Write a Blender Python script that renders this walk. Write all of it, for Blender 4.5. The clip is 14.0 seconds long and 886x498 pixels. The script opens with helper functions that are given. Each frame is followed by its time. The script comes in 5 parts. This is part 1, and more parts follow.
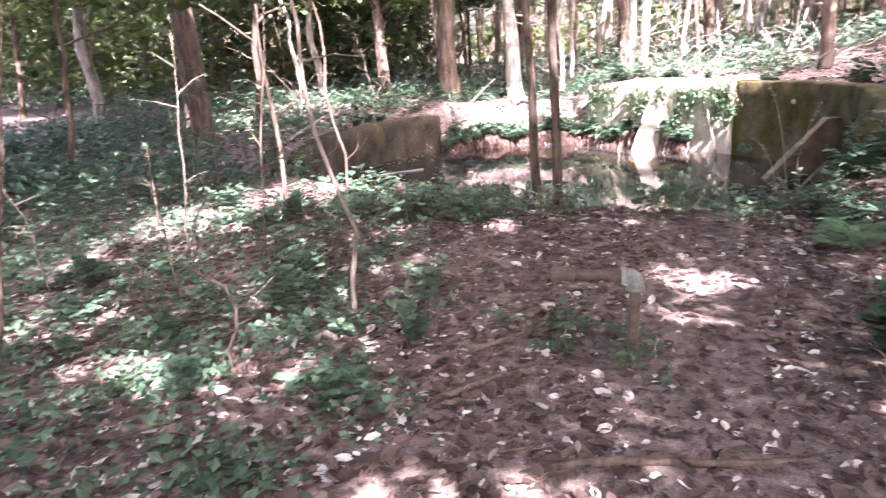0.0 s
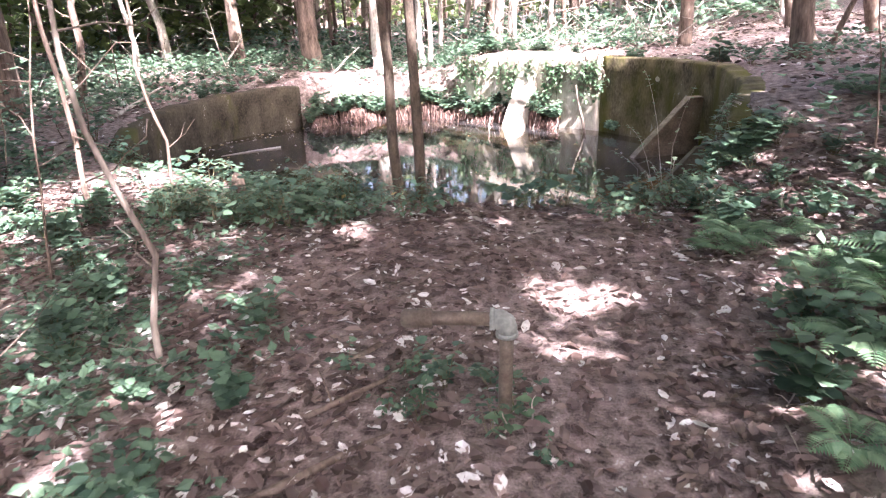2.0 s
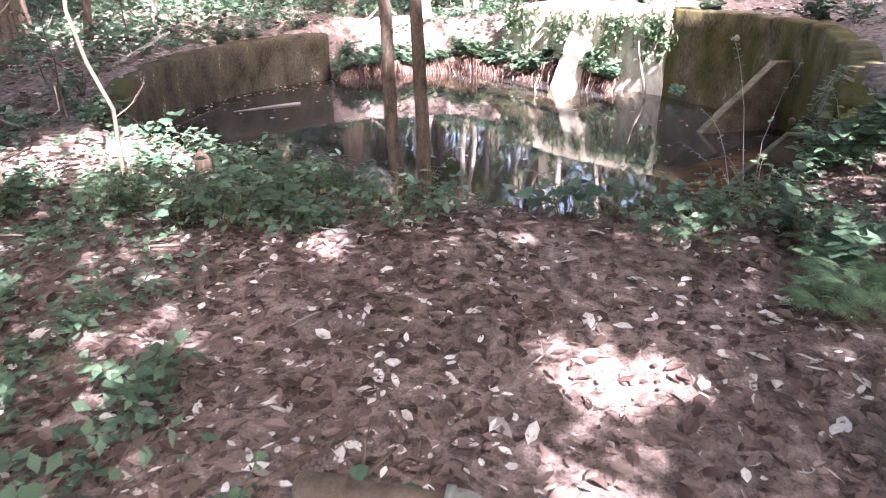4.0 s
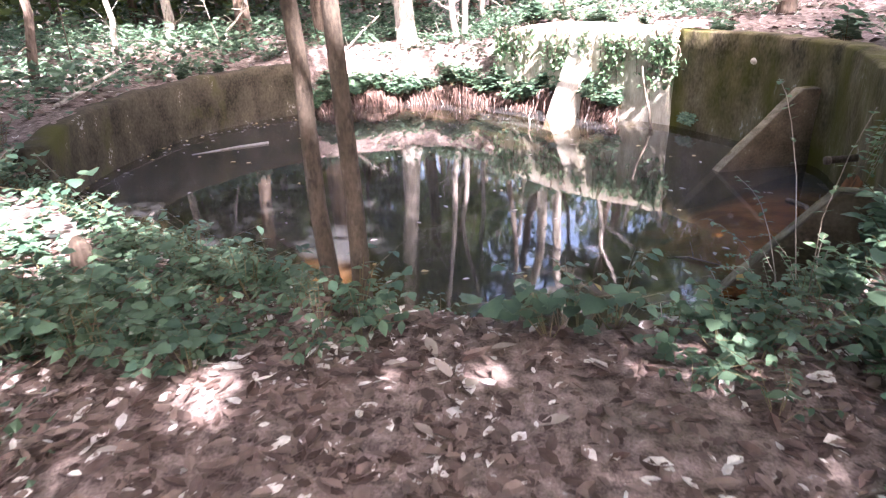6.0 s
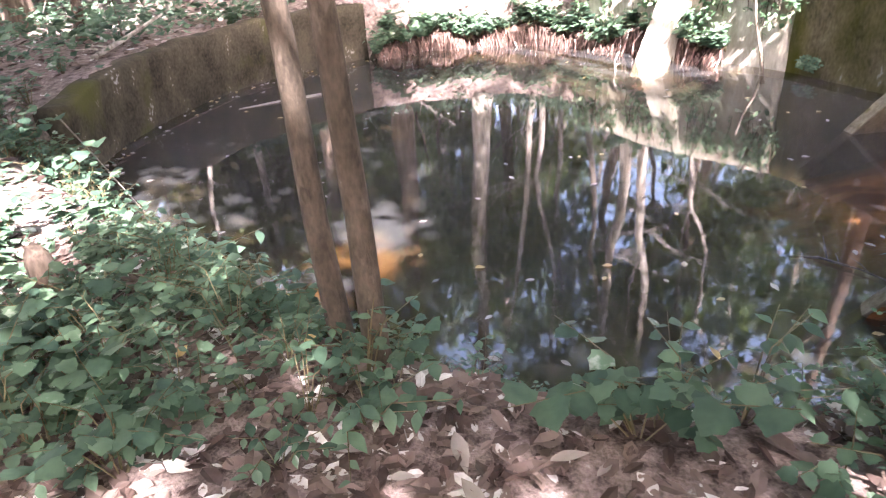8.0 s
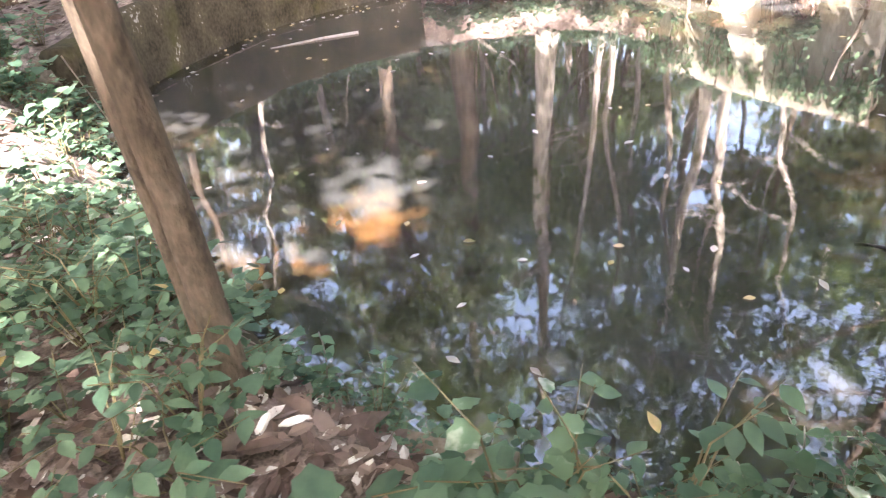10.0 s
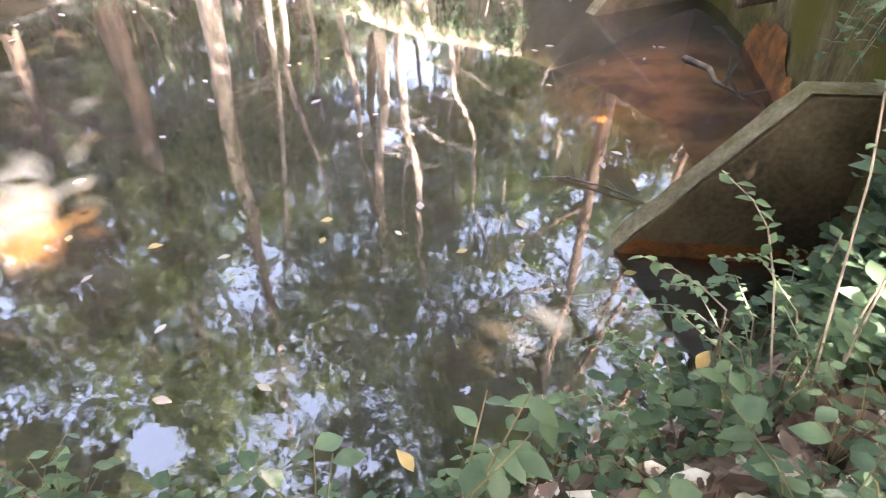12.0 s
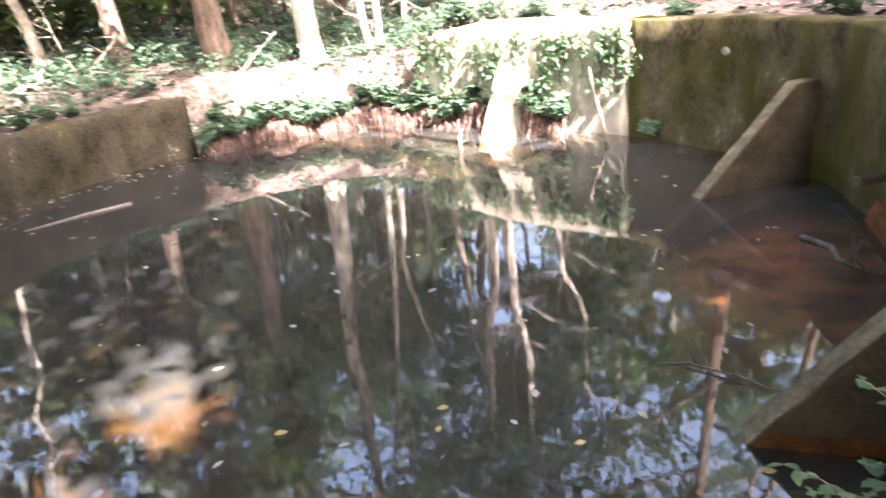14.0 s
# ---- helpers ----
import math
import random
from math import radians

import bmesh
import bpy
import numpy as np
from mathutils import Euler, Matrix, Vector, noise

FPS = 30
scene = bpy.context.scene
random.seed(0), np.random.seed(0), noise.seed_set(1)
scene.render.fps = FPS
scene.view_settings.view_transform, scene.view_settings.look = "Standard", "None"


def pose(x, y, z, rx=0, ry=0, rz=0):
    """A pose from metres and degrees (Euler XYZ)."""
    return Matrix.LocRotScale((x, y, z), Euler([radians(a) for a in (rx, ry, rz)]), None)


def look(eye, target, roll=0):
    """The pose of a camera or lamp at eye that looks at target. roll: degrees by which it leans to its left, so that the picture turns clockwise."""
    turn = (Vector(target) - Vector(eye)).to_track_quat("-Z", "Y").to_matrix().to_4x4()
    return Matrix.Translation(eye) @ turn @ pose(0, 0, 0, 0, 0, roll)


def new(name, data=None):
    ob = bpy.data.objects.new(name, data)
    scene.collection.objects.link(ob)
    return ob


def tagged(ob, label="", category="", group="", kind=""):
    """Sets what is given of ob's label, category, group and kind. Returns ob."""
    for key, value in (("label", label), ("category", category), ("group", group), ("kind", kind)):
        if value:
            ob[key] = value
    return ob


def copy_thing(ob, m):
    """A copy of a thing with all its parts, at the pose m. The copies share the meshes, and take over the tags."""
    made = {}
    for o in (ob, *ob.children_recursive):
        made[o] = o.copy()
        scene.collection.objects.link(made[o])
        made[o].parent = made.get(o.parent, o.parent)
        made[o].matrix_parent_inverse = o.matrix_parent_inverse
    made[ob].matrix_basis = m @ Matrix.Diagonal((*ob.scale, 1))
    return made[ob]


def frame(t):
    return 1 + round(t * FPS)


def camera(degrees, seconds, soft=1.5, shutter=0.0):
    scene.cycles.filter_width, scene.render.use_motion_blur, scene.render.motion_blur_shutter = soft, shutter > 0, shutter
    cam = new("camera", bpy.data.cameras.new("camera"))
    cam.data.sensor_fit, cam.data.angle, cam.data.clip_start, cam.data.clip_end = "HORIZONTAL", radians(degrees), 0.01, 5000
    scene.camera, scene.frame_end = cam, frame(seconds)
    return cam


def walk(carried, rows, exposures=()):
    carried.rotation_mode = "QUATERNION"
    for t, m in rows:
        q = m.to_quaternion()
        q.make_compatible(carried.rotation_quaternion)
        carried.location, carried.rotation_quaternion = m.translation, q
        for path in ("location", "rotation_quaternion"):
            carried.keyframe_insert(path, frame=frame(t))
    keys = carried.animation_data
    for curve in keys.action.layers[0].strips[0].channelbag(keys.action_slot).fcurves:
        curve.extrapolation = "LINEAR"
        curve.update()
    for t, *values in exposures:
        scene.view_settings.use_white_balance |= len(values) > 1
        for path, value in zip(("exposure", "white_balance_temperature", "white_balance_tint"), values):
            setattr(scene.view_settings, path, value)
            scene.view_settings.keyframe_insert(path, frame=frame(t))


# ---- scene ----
cam = camera(68.5, 14.0, soft=1.2, shutter=0.3)
PATH = [
    (0, (0.288, 0.791, 1.588), (-0.267, 2.629, 1.026), -3.2),
    (0.5, (0.281, 0.928, 1.577), (-0.012, 2.831, 1.038), -2.7),
    (1, (0.233, 1.126, 1.562), (0.094, 3.052, 1.043), -3.0),
    (1.5, (0.277, 1.353, 1.545), (0.152, 3.246, 0.912), -3.3),
    (2, (0.3, 1.671, 1.631), (0.114, 3.546, 0.961), -1.4),
    (2.5, (0.387, 2.007, 1.617), (0.189, 3.922, 1.077), -3.2),
    (3, (0.35, 2.321, 1.617), (0.111, 4.195, 0.96), -1.7),
    (5.3, (0.587, 3.819, 1.618), (0.22, 5.594, 0.773), -0.8),
    (5.5, (0.586, 3.929, 1.622), (0.22, 5.732, 0.838), -0.7),
    (5.9, (0.537, 4.143, 1.619), (0.151, 5.961, 0.88), -2.3),
    (6, (0.53, 4.231, 1.612), (0.181, 6.047, 0.852), -1.7),
    (6.5, (0.511, 4.484, 1.616), (-0.002, 6.282, 0.904), -2.3),
    (7, (0.546, 4.744, 1.624), (0.007, 6.495, 0.821), -1.6),
    (7.5, (0.52, 5.043, 1.534), (0.02, 6.825, 0.776), -2.7),
    (8, (0.447, 5.242, 1.556), (-0.115, 6.928, 0.639), -3.8),
    (10.5, (0.897, 6.118, 1.373), (0.107, 7.614, 0.306), -6.4),
    (11, (0.93, 6.198, 1.362), (0.483, 7.821, 0.282), -3.8),
    (11.5, (0.809, 6.299, 1.363), (0.659, 7.922, 0.204), -3.7),
    (12, (0.771, 6.339, 1.372), (0.831, 7.915, 0.142), -0.5),
    (12.5, (0.782, 6.36, 1.38), (0.919, 7.923, 0.14), -1.4),
    (13, (0.8, 6.362, 1.416), (0.942, 8.019, 0.306), -2.6),
    (13.5, (0.779, 6.348, 1.45), (0.858, 8.135, 0.556), -3.9),
    (14, (0.749, 6.299, 1.462), (0.499, 8.137, 0.714), -6.1),
]
walk(cam, [(t, look(e, g, r)) for t, e, g, r in PATH], exposures=[(0.0, 3.75, 6200, 34), (1.0, 3.82, 6150, 31), (3.0, 3.78, 6150, 29), (5.5, 3.92, 6200, 29), (7.0, 3.79, 6250, 28), (8.2, 4.2, 6450, 26), (10.5, 4.78, 6900, 19), (12.5, 5.2, 7400, 23), (13.4, 5.0, 7100, 22), (14.0, 4.24, 6750, 21)])

# ---- world and sun ----
SUN_AZ = Vector((0.60, -0.80, 0.0)).normalized()
SUN_EL = radians(47)
SUN = Vector((SUN_AZ.x * math.cos(SUN_EL), SUN_AZ.y * math.cos(SUN_EL), math.sin(SUN_EL)))
world = bpy.data.worlds.new("sky")
scene.world = world
world.use_nodes = True
wn = world.node_tree
sky = wn.nodes.new("ShaderNodeTexSky")
sky.sky_type = "NISHITA"
sky.sun_disc = False
sky.dust_density = 8.0
sky.sun_elevation = SUN_EL
sky.sun_rotation = math.atan2(SUN.x, SUN.y)
wn.links.new(sky.outputs[0], wn.nodes["Background"].inputs[0])
wn.nodes["Background"].inputs[1].default_value = 0.15
lamp = bpy.data.lights.new("sun", "SUN")
lamp.energy, lamp.angle, lamp.color = 3.5, radians(0.5), (1.0, 0.94, 0.86)
sun = new("sun", lamp)
sun.matrix_world = look(SUN * 50, (0, 0, 0))

# ---- materials ----


def mat(name, colors, scale=8.0, rough=0.8, bump=0.3, detail=6.0, per_object=0.0, per_island=0.0, second=None, spec=0.3, fine=60.0, stretch=(1, 1, 1)):
    """Principled surface with two scales of colour variation and relief. colors: 2 to 4 base colours."""
    m = bpy.data.materials.new(name)
    m.use_nodes = True
    nt = m.node_tree
    b = nt.nodes["Principled BSDF"]
    b.inputs["Roughness"].default_value = rough
    b.inputs["Specular IOR Level"].default_value = spec
    co = nt.nodes.new("ShaderNodeTexCoord")
    mp = nt.nodes.new("ShaderNodeMapping")
    mp.inputs["Scale"].default_value = stretch
    nt.links.new(co.outputs["Object"], mp.inputs["Vector"])
    n1 = nt.nodes.new("ShaderNodeTexNoise")
    n1.inputs["Scale"].default_value, n1.inputs["Detail"].default_value = scale, detail
    nt.links.new(mp.outputs[0], n1.inputs["Vector"])
    n2 = nt.nodes.new("ShaderNodeTexNoise")
    n2.inputs["Scale"].default_value, n2.inputs["Detail"].default_value = fine, 4.0
    nt.links.new(mp.outputs[0], n2.inputs["Vector"])
    mix = nt.nodes.new("ShaderNodeMix")
    mix.inputs[0].default_value = 0.35
    nt.links.new(n1.outputs["Fac"], mix.inputs[2])
    nt.links.new(n2.outputs["Fac"], mix.inputs[3])
    fac = mix.outputs[0]
    if per_object or per_island:
        src = nt.nodes.new("ShaderNodeObjectInfo") if per_object else nt.nodes.new("ShaderNodeNewGeometry")
        out = src.outputs["Random"] if per_object else src.outputs["Random Per Island"]
        a = nt.nodes.new("ShaderNodeMath")
        a.operation = "MULTIPLY_ADD"
        nt.links.new(out, a.inputs[0])
        a.inputs[1].default_value = per_object or per_island
        nt.links.new(fac, a.inputs[2])
        s = nt.nodes.new("ShaderNodeMath")
        s.operation = "SUBTRACT"
        nt.links.new(a.outputs[0], s.inputs[0])
        s.inputs[1].default_value = 0.5 * (per_object or per_island)
        fac = s.outputs[0]
    ramp = nt.nodes.new("ShaderNodeValToRGB")
    e = ramp.color_ramp.elements
    lo, hi = (0.36, 0.64) if not (per_object or per_island) else (0.2, 0.8)
    for i, c in enumerate(colors):
        p = lo + (hi - lo) * i / (len(colors) - 1)
        el = e[0] if i == 0 else e[1] if i == len(colors) - 1 else e.new(p)
        el.position, el.color = p, (*c, 1)
    nt.links.new(fac, ramp.inputs[0])
    col = ramp.outputs[0]
    if second:
        n3 = nt.nodes.new("ShaderNodeTexNoise")
        n3.inputs["Scale"].default_value, n3.inputs["Detail"].default_value = second[1], 5.0
        nt.links.new(mp.outputs[0], n3.inputs["Vector"])
        r3 = nt.nodes.new("ShaderNodeValToRGB")
        r3.color_ramp.elements[0].position, r3.color_ramp.elements[1].position = second[2], second[2] + (second[3] if len(second) > 3 else 0.14)
        nt.links.new(n3.outputs["Fac"], r3.inputs[0])
        mc = nt.nodes.new("ShaderNodeMix")
        mc.data_type = "RGBA"
        nt.links.new(r3.outputs[0], mc.inputs[0])
        nt.links.new(col, mc.inputs[6])
        mc.inputs[7].default_value = (*second[0], 1)
        col = mc.outputs[2]
    nt.links.new(col, b.inputs["Base Color"])
    if bump:
        bp = nt.nodes.new("ShaderNodeBump")
        bp.inputs["Strength"].default_value, bp.inputs["Distance"].default_value = bump, 0.02
        nt.links.new(mix.outputs[0], bp.inputs["Height"])
        nt.links.new(bp.outputs[0], b.inputs["Normal"])
    return m


def leafy(name, colors, passing=0.35, rough=0.45, scale=9.0, per_object=0.0, per_island=0.5):
    """Leaf surface that lets part of the light through."""
    m = mat(name, colors, scale=scale, rough=rough, bump=0.15, per_object=per_object, per_island=0.0 if per_object else per_island, fine=30.0)
    nt = m.node_tree
    b = nt.nodes["Principled BSDF"]
    tr = nt.nodes.new("ShaderNodeBsdfTranslucent")
    nt.links.new(b.inputs["Base Color"].links[0].from_socket, tr.inputs[0])
    mx = nt.nodes.new("ShaderNodeMixShader")
    mx.inputs[0].default_value = passing
    nt.links.new(b.outputs[0], mx.inputs[1])
    nt.links.new(tr.outputs[0], mx.inputs[2])
    nt.links.new(mx.outputs[0], nt.nodes["Material Output"].inputs[0])
    return m


def water_material():
    """Still pond water: Fresnel gloss with small ripples over a clear brown-tinted body."""
    m = bpy.data.materials.new("pond_water")
    m.use_nodes = True
    m.use_transparent_shadow = True
    nt = m.node_tree
    nt.nodes.remove(nt.nodes["Principled BSDF"])
    clear = nt.nodes.new("ShaderNodeBsdfTransparent")
    clear.inputs[0].default_value = (0.50, 0.43, 0.30, 1)
    murk = nt.nodes.new("ShaderNodeBsdfDiffuse")
    murk.inputs[0].default_value = (0.30, 0.315, 0.335, 1)
    body = nt.nodes.new("ShaderNodeMixShader")
    body.inputs[0].default_value = 0.11
    nt.links.new(clear.outputs[0], body.inputs[1])
    nt.links.new(murk.outputs[0], body.inputs[2])
    gloss = nt.nodes.new("ShaderNodeBsdfGlossy")
    gloss.inputs["Roughness"].default_value = 0.004
    co = nt.nodes.new("ShaderNodeTexCoord")
    n = nt.nodes.new("ShaderNodeTexNoise")
    n.inputs["Scale"].default_value, n.inputs["Detail"].default_value = 9.0, 3.0
    nt.links.new(co.outputs["Object"], n.inputs["Vector"])
    bp = nt.nodes.new("ShaderNodeBump")
    bp.inputs["Strength"].default_value, bp.inputs["Distance"].default_value = 0.012, 0.02
    nt.links.new(n.outputs["Fac"], bp.inputs["Height"])
    small = nt.nodes.new("ShaderNodeTexNoise")
    small.inputs["Scale"].default_value, small.inputs["Detail"].default_value = 34.0, 2.0
    nt.links.new(co.outputs["Object"], small.inputs["Vector"])
    bp2 = nt.nodes.new("ShaderNodeBump")
    bp2.inputs["Strength"].default_value, bp2.inputs["Distance"].default_value = 0.012, 0.01
    nt.links.new(small.outputs["Fac"], bp2.inputs["Height"])
    nt.links.new(bp.outputs[0], bp2.inputs["Normal"])
    nt.links.new(bp2.outputs[0], gloss.inputs["Normal"])
    fr = nt.nodes.new("ShaderNodeFresnel")
    fr.inputs[0].default_value = 1.9
    mx = nt.nodes.new("ShaderNodeMixShader")
    nt.links.new(fr.outputs[0], mx.inputs[0])
    nt.links.new(body.outputs[0], mx.inputs[1])
    nt.links.new(gloss.outputs[0], mx.inputs[2])
    nt.links.new(mx.outputs[0], nt.nodes["Material Output"].inputs[0])
    return m


SOIL = mat("leaf_litter_soil", [(0.06, 0.042, 0.039), (0.14, 0.102, 0.095), (0.24, 0.182, 0.170), (0.36, 0.288, 0.272)], scale=14, rough=0.95, bump=0.8, fine=85, second=((0.075, 0.075, 0.05), 0.9, 0.60))
LITTER = leafy("dry_leaf", [(0.07, 0.046, 0.040), (0.12, 0.082, 0.073), (0.175, 0.125, 0.112), (0.25, 0.19, 0.172)], passing=0.1, rough=0.6, per_island=0.75)
PALE = leafy("pale_dry_leaf", [(0.30, 0.26, 0.235), (0.48, 0.44, 0.41)], passing=0.1, rough=0.5, per_object=0.4)
YELLOW = leafy("yellow_leaf", [(0.42, 0.30, 0.11), (0.58, 0.46, 0.24)], passing=0.3, per_object=0.3)
GREEN = leafy("undergrowth_leaf", [(0.05, 0.10, 0.07), (0.09, 0.17, 0.115), (0.155, 0.255, 0.165)], passing=0.3, per_island=0.6)
FERN = leafy("fern_leaf", [(0.08, 0.17, 0.10), (0.15, 0.27, 0.16), (0.25, 0.37, 0.22)], passing=0.3, per_island=0.4)
CANOPY = leafy("canopy_leaf", [(0.042, 0.065, 0.024), (0.082, 0.145, 0.042), (0.15, 0.22, 0.07)], passing=0.4, per_island=0.6)
BARK = mat("grey_brown_bark", [(0.055, 0.04, 0.032), (0.12, 0.09, 0.07), (0.22, 0.17, 0.14)], scale=10, rough=0.9, bump=0.8, fine=45, stretch=(1, 1, 0.25))
# pale sunlit bark; the dark blotches paint in dappled leaf shade
BARK_DAPPLED = mat("sun_dappled_bark", [(0.09, 0.075, 0.06), (0.34, 0.30, 0.26), (0.62, 0.58, 0.54)], scale=9, rough=0.85, bump=0.6, fine=40, stretch=(1, 1, 0.3))
BARK_SMOOTH = mat("smooth_brown_bark", [(0.036, 0.029, 0.022), (0.07, 0.055, 0.042), (0.125, 0.098, 0.076)], scale=16, rough=0.85, bump=0.7, fine=80, second=((0.125, 0.105, 0.085), 26.0, 0.60, 0.10), stretch=(1, 1, 0.45))
# mossy pond concrete; the shade on these walls is put into the dark tones
CONCRETE = mat("mossy_shaded_concrete", [(0.014, 0.012, 0.008), (0.031, 0.026, 0.017), (0.053, 0.044, 0.029), (0.09, 0.076, 0.053)], scale=2.6, rough=0.95, bump=0.8, fine=30, second=((0.060, 0.060, 0.016), 1.4, 0.54), stretch=(1, 1, 0.8))
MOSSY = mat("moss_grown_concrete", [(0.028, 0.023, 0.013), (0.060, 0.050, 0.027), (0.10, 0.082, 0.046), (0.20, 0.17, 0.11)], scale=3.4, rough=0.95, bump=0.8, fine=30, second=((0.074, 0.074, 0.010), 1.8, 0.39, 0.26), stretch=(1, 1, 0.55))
# same concrete with stains; sunlight is put into the pale tone
CONCRETE_PALE = mat("pale_sunlit_concrete", [(0.28, 0.25, 0.20), (0.45, 0.42, 0.36), (0.60, 0.57, 0.51)], scale=3.0, rough=0.9, bump=0.6, fine=35, second=((0.10, 0.09, 0.045), 2.4, 0.61), stretch=(1, 1, 0.28))
CONCRETE_DARK = mat("wet_stained_concrete", [(0.042, 0.034, 0.024), (0.095, 0.076, 0.053), (0.17, 0.135, 0.096)], scale=3.5, rough=0.6, bump=0.4, fine=40, second=((0.20, 0.07, 0.025), 1.6, 0.60))
CAP = mat("lichen_concrete", [(0.10, 0.088, 0.06), (0.175, 0.155, 0.112), (0.26, 0.232, 0.175)], scale=9, rough=0.9, bump=0.6, fine=55, second=((0.085, 0.085, 0.02), 5.0, 0.52))
RUST = mat("iron_stain", [(0.05, 0.021, 0.010), (0.145, 0.052, 0.018), (0.28, 0.11, 0.038)], scale=9, rough=0.7, bump=0.4)
MUD = mat("pond_mud", [(0.02, 0.02, 0.015), (0.035, 0.033, 0.024), (0.055, 0.047, 0.032)], scale=2.2, rough=1.0, bump=0.2, second=((0.09, 0.055, 0.025), 0.5, 0.60))


def add_fan(m, centre, radius, colors):
    """An orange iron fan laid down on the mud below the outflow."""
    nt = m.node_tree
    b = nt.nodes["Principled BSDF"]
    old = b.inputs["Base Color"].links[0].from_socket
    co = nt.nodes.new("ShaderNodeTexCoord")
    dist = nt.nodes.new("ShaderNodeVectorMath")
    dist.operation = "DISTANCE"
    dist.inputs[1].default_value = centre
    nt.links.new(co.outputs["Object"], dist.inputs[0])
    n = nt.nodes.new("ShaderNodeTexNoise")
    n.inputs["Scale"].default_value, n.inputs["Detail"].default_value = 3.4, 8.0
    nt.links.new(co.outputs["Object"], n.inputs["Vector"])
    a = nt.nodes.new("ShaderNodeMath")
    a.operation = "MULTIPLY_ADD"
    nt.links.new(n.outputs["Fac"], a.inputs[0])
    a.inputs[1].default_value = 1.3
    nt.links.new(dist.outputs["Value"], a.inputs[2])
    r = nt.nodes.new("ShaderNodeMapRange")
    r.inputs[1].default_value, r.inputs[2].default_value = radius + 0.95, radius + 0.35
    nt.links.new(a.outputs[0], r.inputs[0])
    ramp = nt.nodes.new("ShaderNodeValToRGB")
    for el, c, p in zip(ramp.color_ramp.elements, colors, (0.42, 0.60)):
        el.color, el.position = (*c, 1), p
    nt.links.new(n.outputs["Fac"], ramp.inputs[0])
    mc = nt.nodes.new("ShaderNodeMix")
    mc.data_type = "RGBA"
    nt.links.new(r.outputs[0], mc.inputs[0])
    nt.links.new(old, mc.inputs[6])
    nt.links.new(ramp.outputs[0], mc.inputs[7])
    nt.links.new(mc.outputs[2], b.inputs["Base Color"])


add_fan(MUD, (2.75, 10.6, -0.7), 1.15, ((0.22, 0.085, 0.022), (0.62, 0.30, 0.10)))
add_fan(MUD, (-1.6, 9.2, -0.95), 0.7, ((0.085, 0.045, 0.02), (0.15, 0.088, 0.04)))
ROOT = mat("red_root", [(0.02, 0.010, 0.008), (0.060, 0.026, 0.021), (0.12, 0.058, 0.047), (0.24, 0.15, 0.13)], scale=9, rough=0.85, bump=0.4, per_island=0.6)
LEDGE = mat("red_earth_ledge", [(0.018, 0.011, 0.009), (0.05, 0.026, 0.021), (0.095, 0.05, 0.041), (0.15, 0.10, 0.085)], scale=11, rough=0.95, bump=0.9, fine=50)
PIPE = mat("painted_iron_pipe", [(0.075, 0.058, 0.046), (0.12, 0.095, 0.076), (0.17, 0.138, 0.112)], scale=14, rough=0.6, bump=0.25, fine=90)
ZINC = mat("galvanised_elbow", [(0.16, 0.18, 0.17), (0.25, 0.275, 0.26), (0.34, 0.36, 0.34)], scale=18, rough=0.45, bump=0.2)
TWIG = mat("dead_twig", [(0.18, 0.14, 0.11), (0.34, 0.29, 0.25), (0.50, 0.45, 0.41)], scale=20, rough=0.85, bump=0.3, per_object=0.5)
BARK_GREY = mat("grey_bark", [(0.12, 0.10, 0.085), (0.22, 0.185, 0.16), (0.34, 0.295, 0.26)], scale=8, rough=0.9, bump=0.6, fine=40, stretch=(1, 1, 0.3))
STEM = mat("plant_stem", [(0.10, 0.10, 0.05), (0.17, 0.13, 0.075)], scale=20, rough=0.7, bump=0.2)
WATER = water_material()

# ---- mesh helpers ----
rng = np.random.default_rng(7)


def mesh_np(name, verts, faces, material, smooth=False):
    me = bpy.data.meshes.new(name)
    me.from_pydata([tuple(v) for v in np.asarray(verts, float).tolist()], [], [tuple(f) for f in np.asarray(faces).tolist()] if isinstance(faces, np.ndarray) else faces)
    me.materials.append(material)
    if smooth:
        me.polygons.foreach_set("use_smooth", [True] * len(me.polygons))
    me.update()
    return me


def thing(name, me, label, category, group="", kind="", at=None):
    ob = new(name, me)
    if at is not None:
        ob.matrix_world = at
    return tagged(ob, label, category, group, kind)


def part(name, me, parent, label=""):
    ob = new(name, me)
    ob.parent = parent
    return tagged(ob, label) if label else ob


def tube(points, radii, sides=8, caps=True):
    """Vertices and faces of a tube along points."""
    pts = [Vector(p) for p in points]
    vs, fs = [], []
    side = Vector((1, 0, 0))
    for i, p in enumerate(pts):
        d = (pts[min(i + 1, len(pts) - 1)] - pts[max(i - 1, 0)]).normalized()
        side = side - d * side.dot(d)
        if side.length < 1e-4:
            side = d.orthogonal()
        side.normalize()
        up = d.cross(side)
        for k in range(sides):
            a = 2 * math.pi * k / sides
            vs.append(p + (side * math.cos(a) + up * math.sin(a)) * radii[i])
    for i in range(len(pts) - 1):
        for k in range(sides):
            k2 = (k + 1) % sides
            fs.append((i * sides + k, i * sides + k2, (i + 1) * sides + k2, (i + 1) * sides + k))
    if caps:
        fs.append(tuple(range(sides - 1, -1, -1)))
        fs.append(tuple((len(pts) - 1) * sides + k for k in range(sides)))
    return vs, fs


def join(pieces):
    vs, fs = [], []
    for v, f in pieces:
        o = len(vs)
        vs.extend(v)
        fs.extend(tuple(i + o for i in q) for q in f)
    return [tuple(v) for v in vs], fs


